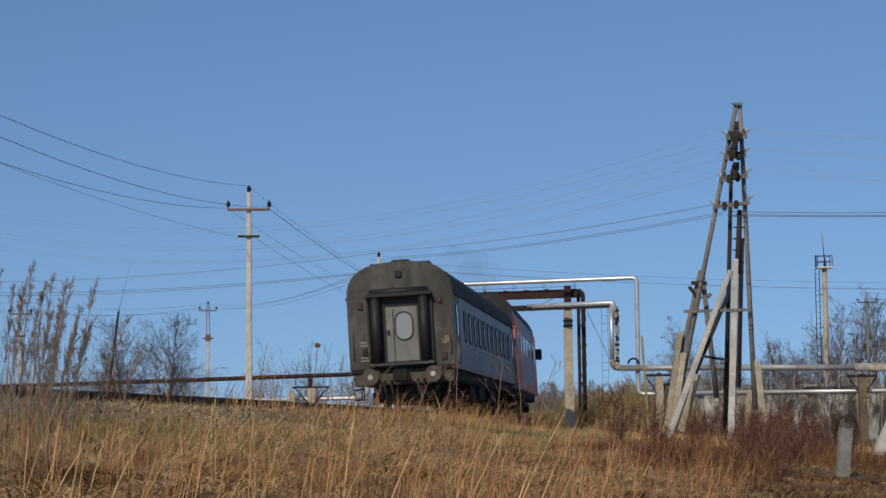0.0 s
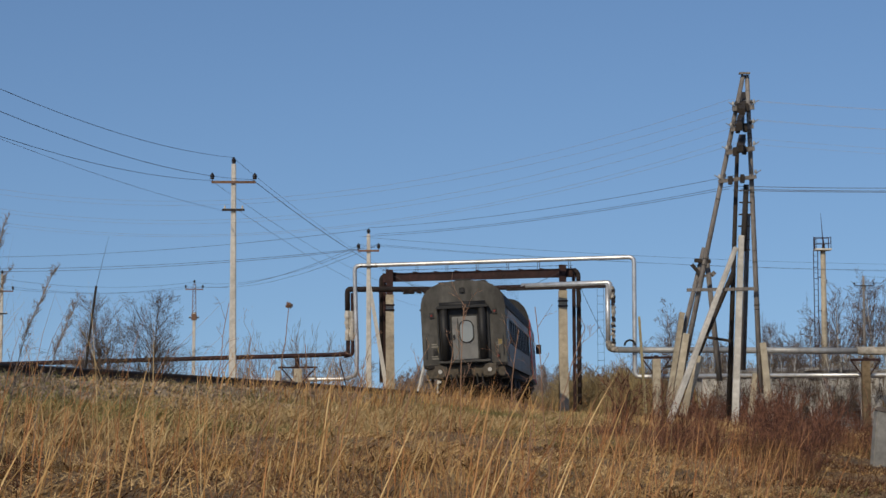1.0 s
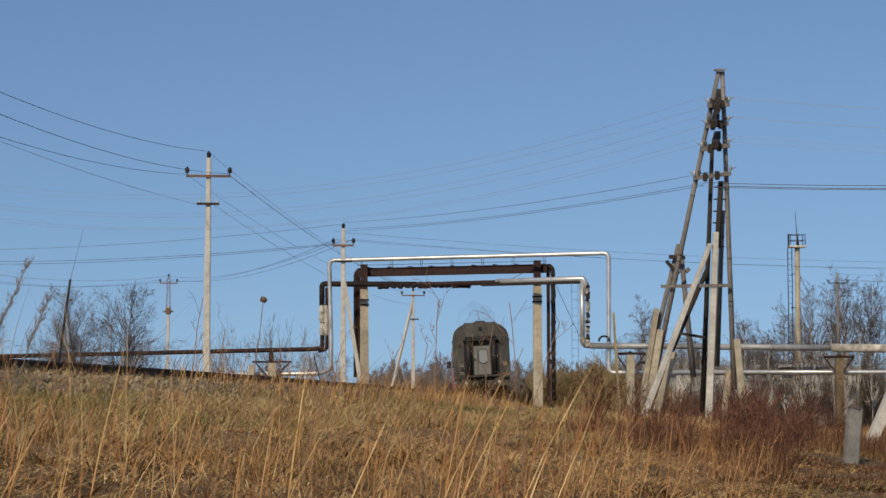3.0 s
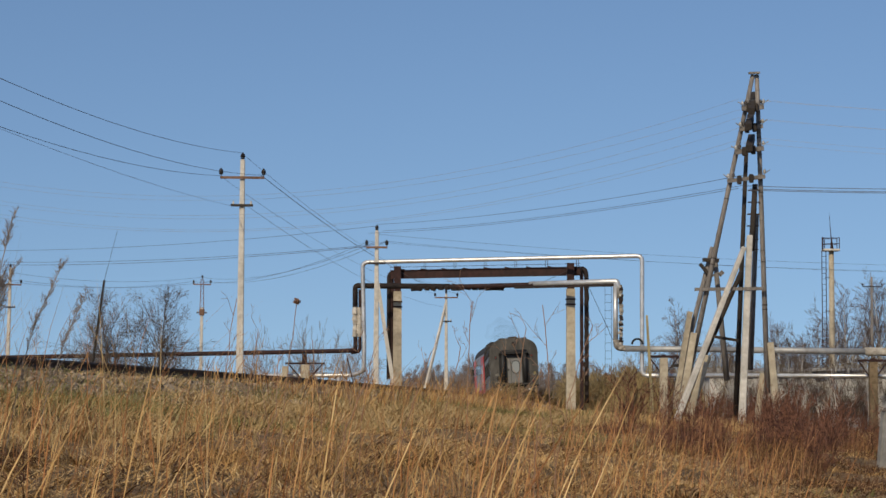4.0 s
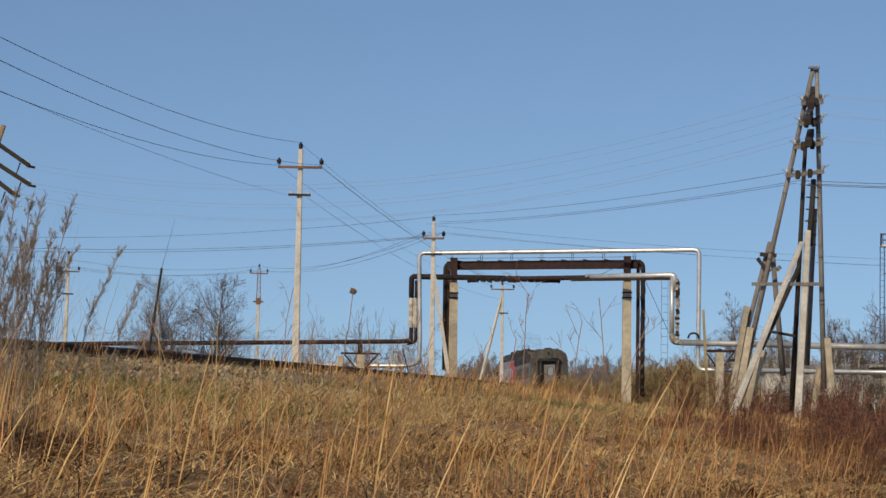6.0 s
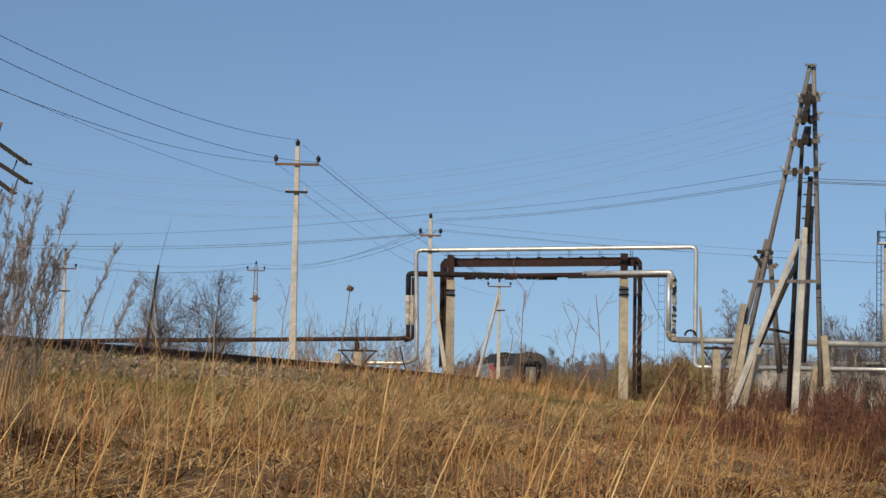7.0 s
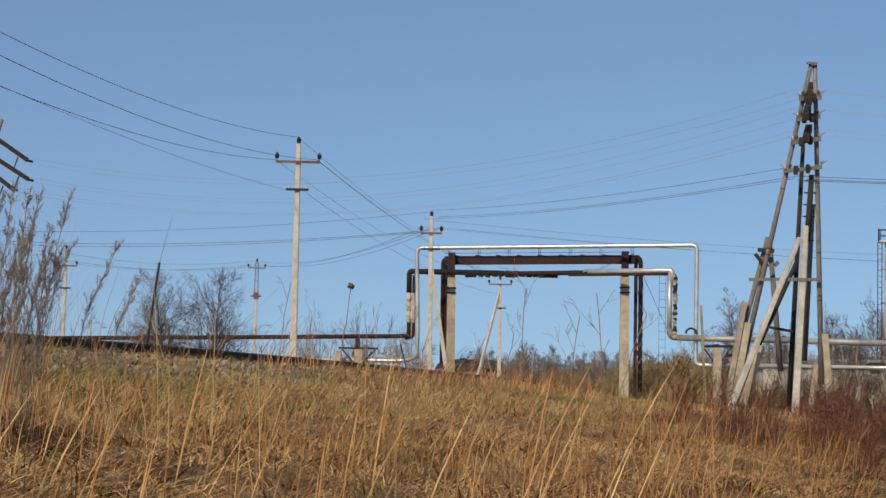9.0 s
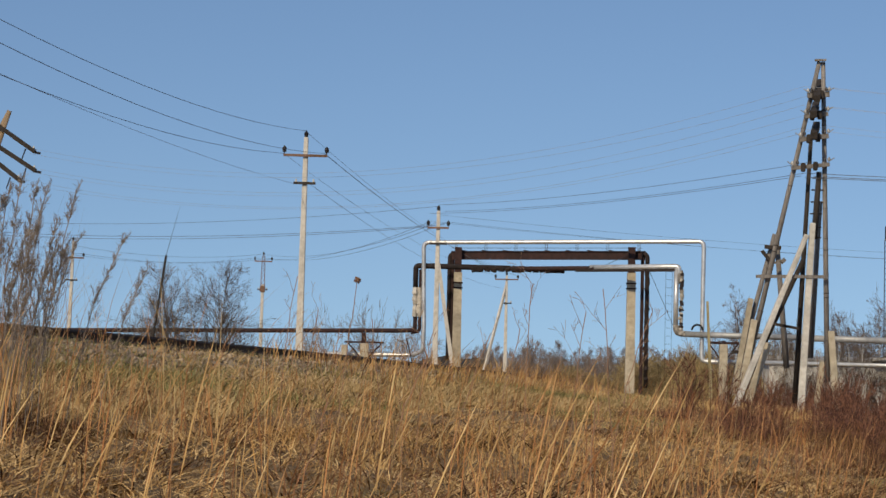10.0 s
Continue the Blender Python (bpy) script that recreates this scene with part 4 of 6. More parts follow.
def build_smoke():
    """Puffs of exhaust thinning out behind the stack."""
    t = thing("exhaust_smoke", "thin grey diesel exhaust trailing over the roof", "smoke")
    m = smoke_material()
    rng = random.Random(14)
    for k in range(3):
        u = k / 2
        bm = bmesh.new()
        bmesh.ops.create_icosphere(bm, subdivisions=3, radius=0.8 + 0.45 * u)
        for v in bm.verts:
            v.co *= 1 + 0.18 * math.sin(5 * v.co.x + k) * math.sin(4 * v.co.z + 2 * k)
        c = Vector((rng.gauss(0, 0.2), 3.6 - 6 * u, 5.15 + 0.45 * u))
        bmesh.ops.transform(bm, matrix=Matrix.Translation(c) @ Matrix.Diagonal((1, 2.2, 0.8, 1)), verts=bm.verts)
        part("puff", bm, m, t, smooth=True)
    return t


COACH = build_coach()
LOCO = build_loco()
SMOKE = build_smoke()


def on_track(s_rear, length):
    """Pose of a vehicle whose rear stands at that y, riding the curve."""
    y1 = s_rear + length * 0.995
    x0, x1 = float(track_x(s_rear)), float(track_x(y1))
    z = (RAIL_R + RAIL_L) / 2 + float(track_drop(s_rear + length / 2))
    return pose(x0, s_rear, z, 0, -2.6, -math.degrees(math.atan2(x1 - x0, y1 - s_rear)))


def train_y(t):
    """The coach's rear end along the line: about 80 km/h."""
    return 65.6 + 22.0 * t


def motions():
    times = [0.5 * k for k in range(21)]
    walk(COACH, [(t, on_track(train_y(t), 23.6)) for t in times])
    walk(SMOKE, [(t, on_track(train_y(t) + 24.7, 20.4)) for t in times])
    walk(LOCO, [(t, on_track(train_y(t) + 24.7, 20.4)) for t in times])


# ---- overhead wires ----
def wire(p, q, sag, r=0.011, m=None, n=26):
    """A hanging conductor between two fixings."""
    bm = bmesh.new()
    p, q = Vector(p), Vector(q)
    pts = []
    for k in range(n + 1):
        s = k / n
        c = p.lerp(q, s)
        c.z -= 4 * sag * s * (1 - s)
        pts.append(c)
    pipe(bm, pts, r, 4)
    ob = part("overhead_wire", bm, m or WIRE)
    tagged(ob, "thin dark overhead wire strung between the poles" if (m or WIRE) is WIRE else "thin pale aluminium wire strung between the towers",
           "overhead wire", "overhead wires")


# main pole: back over the field and on to the white corner pole
for (ax, az), bx in (((-6.46, 10.58), 3.3), ((-4.90, 10.60), 4.9), ((-5.65, 11.45), 4.1)):
    wire((ax, 89.9, az), (ax - 9.3, 6.0, az - 0.1), 1.95, 0.009)
    wire((ax, 89.9, az), (bx, 176, 10.6 if bx != 4.1 else 10.95), 0.7, 0.012 if bx == 4.9 else 0.006)
wire((-5.95, 89.9, 9.42), (-15.0, 6.0, 9.2), 0.95, 0.006, WIRE_PALE)
wire((-5.40, 89.9, 9.42), (4.0, 176, 9.6), 0.7, 0.007, WIRE_PALE)
# between the two wooden towers
for (lx, lz), (rx, rz) in (((-16.35, 10.75), (11.0, 11.55)), ((-16.4, 10.55), (11.9, 11.5)), ((-16.3, 10.0), (10.95, 10.95)), ((-16.4, 9.85), (11.85, 10.9)),
                           ((-16.9, 9.6), (10.8, 10.2)), ((-17.0, 9.45), (11.7, 10.3))):
    wire((lx, 92, lz), (rx, 74.8, rz), 1.75, 0.0045, WIRE_PALE)
    wire((rx, 74.8, rz), (rx + 42, 58, rz + 0.2), 1.6, 0.004, WIRE_PALE)
# heavy pair: far left, gantry pole, tower, far right
for o, dz, r in ((-0.35, -0.12, 0.011), (0.32, 0.0, 0.011), (0.05, 0.30, 0.009)):
    wire((-40, 150, 12.15 + dz * 1.5), (-0.7 + o, 112, 9.62 + dz + (0.55 if o == 0.05 else 0)), 0.95, r)
    wire((-0.7 + o, 112, 9.62 + dz + 0.62), (11.1 + o * 0.4, 75, 8.85 + dz), 0.25, 0.0085)
    wire((11.2 + o * 0.4, 75, 8.72 + dz * 0.3), (34, 66, 8.86 + dz * 0.3), 0.45, 0.012)
# distant line over the field and behind the gantry
for o in (-0.66, 0.0, 0.66):
    dz = 0.55 if o == 0 else 0.0
    wire((-25.6 + o, 160, 10.6 + dz), (-15.1 + o * 0.9, 190, 12.25 + dz * 0.6), 0.5, 0.011)
    wire((-15.1 + o * 0.9, 190, 12.25 + dz * 0.6), (-0.7 + o * 0.6, 112, 9.72), 0.75, 0.010)
    wire((-25.6 + o, 160, 10.6 + dz), (-62 + o, 130, 10.0 + dz), 1.3, 0.009)
    wire((-0.7 + o * 0.6, 112, 9.75 + dz * 0.6), (47, 130 + o, 9.6 + dz * 0.6), 0.68, 0.007)
    wire((46.1 + o, 228, 14.4 + dz), (95 + o, 205, 14.6 + dz), 1.2, 0.011)


# ---- second wooden tower, only its head in sight ----
def build_second_tower():
    t = thing("anchor_pole", "weathered wooden power pole with dark tilted crossarms", "power pole")
    y, x = 92.0, -17.25
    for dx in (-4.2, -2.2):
        # legs take a lighter, warmer wood with sunlight put into its colour
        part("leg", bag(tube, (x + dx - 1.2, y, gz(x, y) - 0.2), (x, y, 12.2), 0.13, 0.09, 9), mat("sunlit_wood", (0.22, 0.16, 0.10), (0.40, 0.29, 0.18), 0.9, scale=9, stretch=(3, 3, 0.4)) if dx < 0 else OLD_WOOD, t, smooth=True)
    for z0, x1, z1 in ((11.35, -16.2, 10.62), (10.55, -16.15, 9.88), (9.95, -16.75, 9.5)):
        a = part("crossarm", bag(bar, (x - 0.7, y - 0.1, z0 + 0.45), (x1, y - 0.1, z1), 0.17, 0.17), DARK_WOOD, t, "dark tarred crossarm")
        part("insulator", bag(insulator, (x1 - 0.05, y - 0.1, z1 + 0.05), 0.5), WHITE_MARK, a)
        part("insulator", bag(tube, (x1, y - 0.1, z1 - 0.02), (x1 + 0.22, y - 0.1, z1 - 0.06), 0.05, 0.05, 7), INSULATOR, a)
        part("wire_tail", bag(tube, (x1 - 0.35, y - 0.15, z1 + 0.1), (x1 - 0.5, y - 0.15, z1 - 0.35), 0.03, 0.02, 6), INSULATOR, a)


build_second_tower()


# ---- small braced pole beside the big tower ----
def build_braced_pole():
    t = thing("braced_pole", "short grey wooden braced pole on concrete stubs", "utility pole")
    part("leg", bag(tube, (9.19, 78.00, 1.80), (10.54, 78.00, 7.08), 0.09, 0.075, 9), OLD_WOOD, t, smooth=True)
    part("leg", bag(tube, (11.07, 78.60, 2.72), (10.62, 78.20, 7.03), 0.10, 0.08, 9), OLD_WOOD, t, smooth=True)
    part("stub", bag(bar, (9.23, 77.80, 1.80), (9.77, 77.80, 4.95), 0.17, 0.15), CONCRETE, t)
    part("crossarm", bag(bar, (10.19, 77.80, 6.65), (10.72, 77.80, 6.62), 0.12, 0.12), DARK_WOOD, t)
    part("brace", bag(bar, (10.10, 77.80, 6.52), (10.42, 77.80, 6.13), 0.11, 0.11), DARK_WOOD, t)
    part("brace", bag(bar, (10.24, 77.80, 5.99), (10.73, 77.80, 6.24), 0.07, 0.07), OLD_WOOD, t)
    part("spool", bag(tube, (10.75, 77.80, 6.25), (10.84, 77.80, 6.16), 0.10, 0.10, 8), OLD_WOOD, t)
    part("tie", bag(bar, (9.15, 77.80, 3.18), (9.66, 77.80, 3.22), 0.1, 0.1), DARK_WOOD, t)


build_braced_pole()


# ---- far mast, shed, stubs ----
def build_mast():
    t = thing("lighting_mast", "slender concrete mast with railed platform and ladder", "mast", pose(31.5, 170, gz(31.2, 170) - 0.2))
    h = 13.6 - gz(31.2, 170)
    part("shaft", bag(tube, (0, 0, 0), (0, 0, h), 0.24, 0.18, 14), CONCRETE, t, smooth=True)
    part("platform", bag(box, (-0.62, -0.5, h), (0.55, 0.5, h + 0.14), 0.02), CONCRETE_PALE, t)
    for x, y in ((-0.57, -0.45), (0.5, -0.45), (-0.57, 0.45), (0.5, 0.45), (-0.05, -0.45)):
        part("rail_post", bag(bar, (x, y, h + 0.1), (x, y, h + 0.95), 0.05, 0.05), RUST, t)
    for z in (0.5, 0.92):
        for y in (-0.45, 0.45):
            part("hand_rail", bag(bar, (-0.57, y, h + z), (0.5, y, h + z), 0.04, 0.04), RUST, t)
    part("cabinet", bag(box, (-0.66, -0.12, h + 0.1), (-0.575, 0.12, h + 1.0), 0.02), RUST, t)
    part("antenna", bag(tube, (0.05, 0, h), (-0.12, 0, h + 2.7), 0.05, 0.012, 6), RUST, t)
    part("antenna_base", bag(tube, (0.05, 0, h), (0.03, 0, h + 0.8), 0.14, 0.05, 8), RUST, t)
    bm = bmesh.new()
    for x in (-0.72, -0.42):
        bar(bm, (x, -0.2, 0.4), (x, -0.2, h), 0.05, 0.05)
    for k in range(int(h / 0.4)):
        bar(bm, (-0.72, -0.2, 0.5 + k * 0.4), (-0.42, -0.2, 0.5 + k * 0.4), 0.03, 0.03)
    part("ladder", bm, RUST, t)
    for z in (3.0, 6.0, 8.6, 11.0):
        part("ladder_tie", bag(bar, (-0.5, -0.2, z), (0.0, 0, z), 0.05, 0.05), RUST, t)


build_mast()


def build_shed():
    x0, x1, y0, y1 = 15.9, 24.9, 119.0, 124.0
    g = gz(21, 128) - 0.2
    t = thing("shed", "low whitewashed shed with grey roof behind bushes", "shed", pose(0, 0, g))
    part("wall", bag(box, (x0, y0, 0), (x1, y0 + 0.3, 3.25)), WHITEWASH, t)
    part("wall", bag(box, (x0, y1 - 0.3, 0), (x1, y1, 3.5)), WHITEWASH, t)
    part("wall", bag(box, (x0, y0 + 0.303, 0), (x0 + 0.3, y1 - 0.303, 3.25)), WHITEWASH, t)
    part("wall", bag(box, (x1 - 0.3, y0 + 0.303, 0), (x1, y1 - 0.303, 3.25)), WHITEWASH, t)
    part("roof", bag(bar, ((x0 + x1) / 2, y0 - 0.3, 3.34), ((x0 + x1) / 2, y1 + 0.3, 3.62), x1 - x0 + 0.5, 0.14), SHED_ROOF, t)
    part("annex_roof", bag(bar, (20.9, y0 - 0.1, 3.45), (24.4, y0 - 0.1, 3.85), 1.2, 0.1), SHED_ROOF, t)
    for x in (19.3, 22.4):
        w = part("window", bag(box, (x, y0 - 0.03, 1.1), (x + 0.9, y0 + 0.02, 2.0)), OLD_WOOD, t)
        part("pane", bag(box, (x + 0.07, y0 - 0.045, 1.17), (x + 0.83, y0 - 0.02, 1.93)), PANE, w)


build_shed()
g0 = gz(6.83, 33)
t = thing("stub_post", "short weathered grey post leaning in the grass", "post", pose(6.80, 33, g0 - 0.25, 0, 5.5, 8))
bm = bag(bar, (0, 0, 0), (0, 0, 1.59 - g0 + 0.25), 0.19, 0.17, 0.19, 0.17)
bmesh.ops.bevel(bm, geom=list(bm.edges), offset=0.02, segments=2, affect="EDGES")
part("shaft", bm, mat("grey_post", (0.18, 0.175, 0.16), (0.36, 0.35, 0.32), 0.9, scale=7, stain=0.35), t)
part("crown", bag(tube, (0, 0, 1.57 - g0 + 0.25), (0.01, 0, 1.63 - g0 + 0.25), 0.11, 0.08, 8), BARK, t)
t = thing("leaning_prop", "pale concrete prop leaning among dry grass", "prop", pose(10.6, 50, gz(10.6, 50) - 0.2))
part("shaft", bag(bar, (0, 0, 0), (2.6, 0, 5.8), 0.26, 0.22, 0.2, 0.18), CONCRETE_PALE, t)


# ---- bare shrubs and trees ----
def grow(rng, p, d, length, r, depth, segs, kids=(3, 5), wander=0.25, lift=0.08, spread=(25, 50), shrink=(0.45, 0.7), steps=4):
    """Collects tapered branch pieces (p, q, r0, r1)."""
    r_end = r * 0.45
    pts = [p]
    for k in range(steps):
        d = (d + Vector((rng.gauss(0, wander), rng.gauss(0, wander), rng.gauss(0, wander) + lift)) * 0.5).normalized()
        q = p + d * (length / steps)
        a, b = r + (r_end - r) * k / steps, r + (r_end - r) * (k + 1) / steps
        segs.append((p, q, a, b))
        p = q
        pts.append((p, d.copy(), b))
    if depth <= 0:
        return
    for _ in range(rng.randint(*kids)):
        base, dd, rr = pts[rng.randint(1, steps)]
        side = dd.orthogonal().normalized()
        side.rotate(Matrix.Rotation(rng.uniform(0, 6.283), 3, dd))
        a = radians(rng.uniform(*spread))
        nd = (dd * math.cos(a) + side * math.sin(a)).normalized()
        grow(rng, base, nd, length * rng.uniform(*shrink), rr * 0.7, depth - 1, segs, kids, wander, lift, spread, shrink, max(2, steps - 1))


def prism_mesh(name, segs, material, sides=3, rmin=0.0):
    """All pieces as thin prisms in one mesh."""
    P = np.array([s[0][:] for s in segs])
    Q = np.array([s[1][:] for s in segs])
    R0 = np.maximum([s[2] for s in segs], rmin)
    R1 = np.maximum([s[3] for s in segs], rmin)
    ax = Q - P
    ax /= np.linalg.norm(ax, axis=1, keepdims=True) + 1e-9
    ref = np.where(np.abs(ax[:, 2:3]) > 0.9, np.array([[1.0, 0, 0]]), np.array([[0, 0, 1.0]]))
    u = np.cross(ax, ref)
    u /= np.linalg.norm(u, axis=1, keepdims=True) + 1e-9
    v = np.cross(ax, u)
    rings = []
    for C, R in ((P, R0), (Q, R1)):
        for k in range(sides):
            a = 2 * math.pi * k / sides
            rings.append(C + (u * math.cos(a) + v * math.sin(a)) * R[:, None])
    V = np.stack(rings, 1).reshape(-1, 3)
    f = np.array([(k, (k + 1) % sides, sides + (k + 1) % sides, sides + k) for k in range(sides)])
    F = (f[None] + 2 * sides * np.arange(len(segs))[:, None, None]).reshape(-1, 4)
    me = bpy.data.meshes.new(name)
    me.vertices.add(len(V))
    me.vertices.foreach_set("co", V.astype(np.float32).ravel())
    me.loops.add(F.size)
    me.loops.foreach_set("vertex_index", F.astype(np.int32).ravel())
    me.polygons.add(len(F))
    me.polygons.foreach_set("loop_start", np.arange(0, F.size, 4, dtype=np.int32))
    me.update(calc_edges=True)
    me.materials.append(material)
    return me


def shrub_meshes(seed, stems=9, kids=(3, 5), depth=3, upright=0.75, r=0.022, material=None, bark=None, rmin=0.006):
    """A unit-high bare shrub: stems and twigs."""
    rng = random.Random(seed)
    segs = []
    for _ in range(stems):
        a = rng.uniform(0, 6.283)
        o = Vector((math.cos(a), math.sin(a), 0)) * rng.uniform(0, 0.16)
        d = Vector((math.cos(a) * rng.uniform(0, 1 - upright), math.sin(a) * rng.uniform(0, 1 - upright), 1)).normalized()
        grow(rng, o, d, rng.uniform(0.55, 0.8), r * rng.uniform(0.5, 1), depth, segs, kids, 0.22, 0.10)
    top = max(s[1].z for s in segs)
    segs = [(a / top, b / top, c, d) for a, b, c, d in segs]
    thick = [s for s in segs if s[2] > r * 0.35]
    fine = [s for s in segs if s[2] <= r * 0.35]
    return prism_mesh("branchwork", thick, bark or BARK, 4, rmin), prism_mesh("crown", fine, material or TWIG, 3, rmin)


def plant(name, meshes, x, y, top, wide, label, category, group, turn=0.0, z=None):
    """Stands shared plant meshes at a place, scaled to reach a height."""
    g = gz(x, y) - 0.05 if z is None else z
    h = top - g
    t = thing(name, label, category, pose(x, y, g, 0, 0, turn), group)
    for nm, me in zip(("branchwork", "crown") if name == "shrub" else ("trunk", "crown"), meshes):
        ob = tagged(new(nm, me), kind="stuff" if nm != "trunk" else "")
        ob.parent = t
        ob.scale = (wide, wide, h)
    return t


# unit-high meshes: radii are in the same units, so widths stay near a plant's true size
SHRUBS = [shrub_meshes(s, 10 + s % 4, (4, 6), 3, 0.55, 0.012, TWIG, BARK, 0.0018) for s in range(4)]
SHRUBS_TAN = [shrub_meshes(20 + s, 16, (4, 6), 3, 0.65, 0.010, TWIG_TAN, TWIG_TAN, 0.0034) for s in range(3)]
SHRUBS_GREY = [shrub_meshes(40 + s, 9, (3, 4), 3, 0.7, 0.009, TWIG_GREY, TWIG_GREY, 0.0022) for s in range(3)]
rng = random.Random(77)
for k in range(14):
    x = -14.5 + 1.0 * k + rng.uniform(-0.5, 0.5)
    plant("shrub", SHRUBS_GREY[k % 3], x * 1.22, 128 + rng.uniform(-3, 5), 5.7 + rng.uniform(-0.8, 1.4), 3.2, "thin pale leafless brush behind the rails", "shrub", "pale brush", rng.uniform(0, 360))
for k in range(38):
    x = 11.8 + 0.52 * k + rng.uniform(-0.5, 0.5)
    y = rng.uniform(126, 140)
    plant("shrub", SHRUBS[k % 4], x * y / 98, y, rng.uniform(3.2, 5.2), rng.uniform(2.4, 3.8),
          "bare shrub beside the pipeline", "shrub", "bare shrubs", rng.uniform(0, 360))
for k in range(44):
    x = 12.5 + 0.75 * k + rng.uniform(-0.7, 0.7)
    plant("shrub", SHRUBS_TAN[k % 3], x, rng.uniform(138, 185), rng.uniform(3.6, 5.6), rng.uniform(2.6, 4.0),
          "tan willow thicket bush without leaves", "shrub", "willow thicket", rng.uniform(0, 360))
for k in range(9):
    plant("shrub", SHRUBS_TAN[k % 3], 7.5 + 0.9 * k + rng.uniform(-0.3, 0.3), 150 + rng.uniform(-8, 20) + 4 * k, rng.uniform(2.8, 4.0), 3.0,
          "tan willow thicket bush without leaves", "shrub", "willow thicket", rng.uniform(0, 360))


def tree_meshes(seed, bark, twig, r=0.018, rmin=0.0014, limbs=26, start=0.22):
    """A unit-high bare tree: tapered trunk with limbs, and a crown of twigs."""
    rng = random.Random(seed)
    trunk, crown = [], []
    p, d, n = Vector((0, 0, 0)), Vector((0, 0, 1)), 12
    spots = []
    for k in range(n):
        d = (d + Vector((rng.gauss(0, 0.05), rng.gauss(0, 0.05), 0.12))).normalized()
        q = p + d * (1 / n)
        a, b = r * (1 - k / n) + rmin, r * (1 - (k + 1) / n) + rmin
        trunk.append((p, q, a, b))
        spots.append((p, b))
        p = q
    for _ in range(limbs):
        s = rng.uniform(start, 0.97)
        base, rr = spots[min(n - 1, int(s * n))]
        a = rng.uniform(0, 6.283)
        nd = Vector((math.cos(a), math.sin(a), rng.uniform(0.7, 1.7))).normalized()
        segs = []
        grow(rng, base + Vector((0, 0, rng.uniform(0, 1 / n))), nd, (1.05 - s) * rng.uniform(0.28, 0.42) + 0.05, rr * 0.45 + rmin, 3, segs, (3, 4), 0.18, 0.06, (20, 45))
        for g in segs:
            (trunk if g[2] > r * 0.25 else crown).append(g)
    top = max(s[1].z for s in trunk + crown)
    sc = lambda L: [(a / top, b / top, c, e) for a, b, c, e in L]
    return prism_mesh("trunk", sc(trunk), bark, 6, rmin), prism_mesh("crown", sc(crown), twig, 3, rmin * 0.8)


BIRCHES = [tree_meshes(60 + s, BIRCH, TWIG_BIRCH, 0.017, 0.0011, 26 + 3 * s) for s in range(3)]
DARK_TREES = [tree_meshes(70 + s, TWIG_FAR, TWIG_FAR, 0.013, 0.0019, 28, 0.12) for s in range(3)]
LOW_TREES = [tree_meshes(90 + s, BARK, TWIG, 0.010, 0.0009, 46, 0.10) for s in range(2)]
for x, y, top, w in ((-12.2, 105, 7.3, 5.6), (-10.4, 106, 7.5, 6.0), (-13.4, 108, 6.2, 5.0)):
    plant("tree", LOW_TREES[rng.randrange(2)], x, y, top, w, "small bare round-crowned tree beyond the railway", "tree", "small bare trees", rng.uniform(0, 360))
for x, y, top, w in ((44.5, 232, 15.2, 12), (48.6, 236, 16.6, 13), (51.5, 240, 16.0, 12), (40.5, 225, 11.8, 10), (55.5, 238, 15.6, 12), (60, 244, 16, 13), (33.8, 205, 10.6, 8),
                     (36.2, 210, 9.2, 8), (26.2, 215, 12.4, 9), (29.5, 214, 9.4, 8), (23.0, 212, 8.8, 8), (31.2, 218, 8.2, 8), (38.4, 220, 8.9, 8), (27.8, 222, 9.9, 8)):
    plant("tree", BIRCHES[rng.randrange(3)], x, y, top, w, "bare white-trunked birch in spring", "birch tree", "birches", rng.uniform(0, 360))
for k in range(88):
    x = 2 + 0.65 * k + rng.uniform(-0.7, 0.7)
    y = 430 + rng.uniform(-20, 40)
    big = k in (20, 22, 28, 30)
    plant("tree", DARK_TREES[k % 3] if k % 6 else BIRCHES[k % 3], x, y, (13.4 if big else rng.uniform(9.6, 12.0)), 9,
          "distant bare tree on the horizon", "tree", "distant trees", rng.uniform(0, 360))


def conifer(x, y, top):
    g = gz(x, y) - 0.1
    h = top - g
    rng = random.Random(31)
    t = thing("conifer", "dark green pine beside the birches", "conifer", pose(x, y, g))
    part("trunk", bag(tube, (0, 0, 0), (0, 0, h), 0.18, 0.03, 8), BARK, t, smooth=True)
    segs = []
    for k in range(70):
        s = rng.uniform(0.12, 0.99)
        a = rng.uniform(0, 6.283)
        L = (1.02 - s) * 2.3 + 0.2
        d = Vector((math.cos(a), math.sin(a), rng.uniform(-0.15, 0.35))).normalized()
        p = Vector((0, 0, s * h))
        segs.append((p, p + d * L, 0.03, 0.01))
        for j in range(26):
            u = rng.uniform(0.2, 1)
            c = p + d * L * u
            e = (d + Vector((rng.gauss(0, 0.7), rng.gauss(0, 0.7), rng.gauss(0.1, 0.5)))).normalized()
            segs.append((c, c + e * rng.uniform(0.15, 0.4), 0.035, 0.008))
    ob = new("crown", prism_mesh("crown", segs, NEEDLES, 4))
    ob.parent = t


SAPLINGS = [tree_meshes(80 + s, BIRCH, TWIG, 0.009, 0.0022, 16, 0.2) for s in range(2)]
for k in range(26):
    y = rng.uniform(114.5, 117.5)
    plant("tree", SAPLINGS[k % 2], (0.138 + 0.0042 * k + rng.uniform(-0.002, 0.002)) * y, y, rng.uniform(3.8, 6.4), 2.0, "young thin white birch sapling among bushes", "birch sapling", "birch saplings", rng.uniform(0, 360))
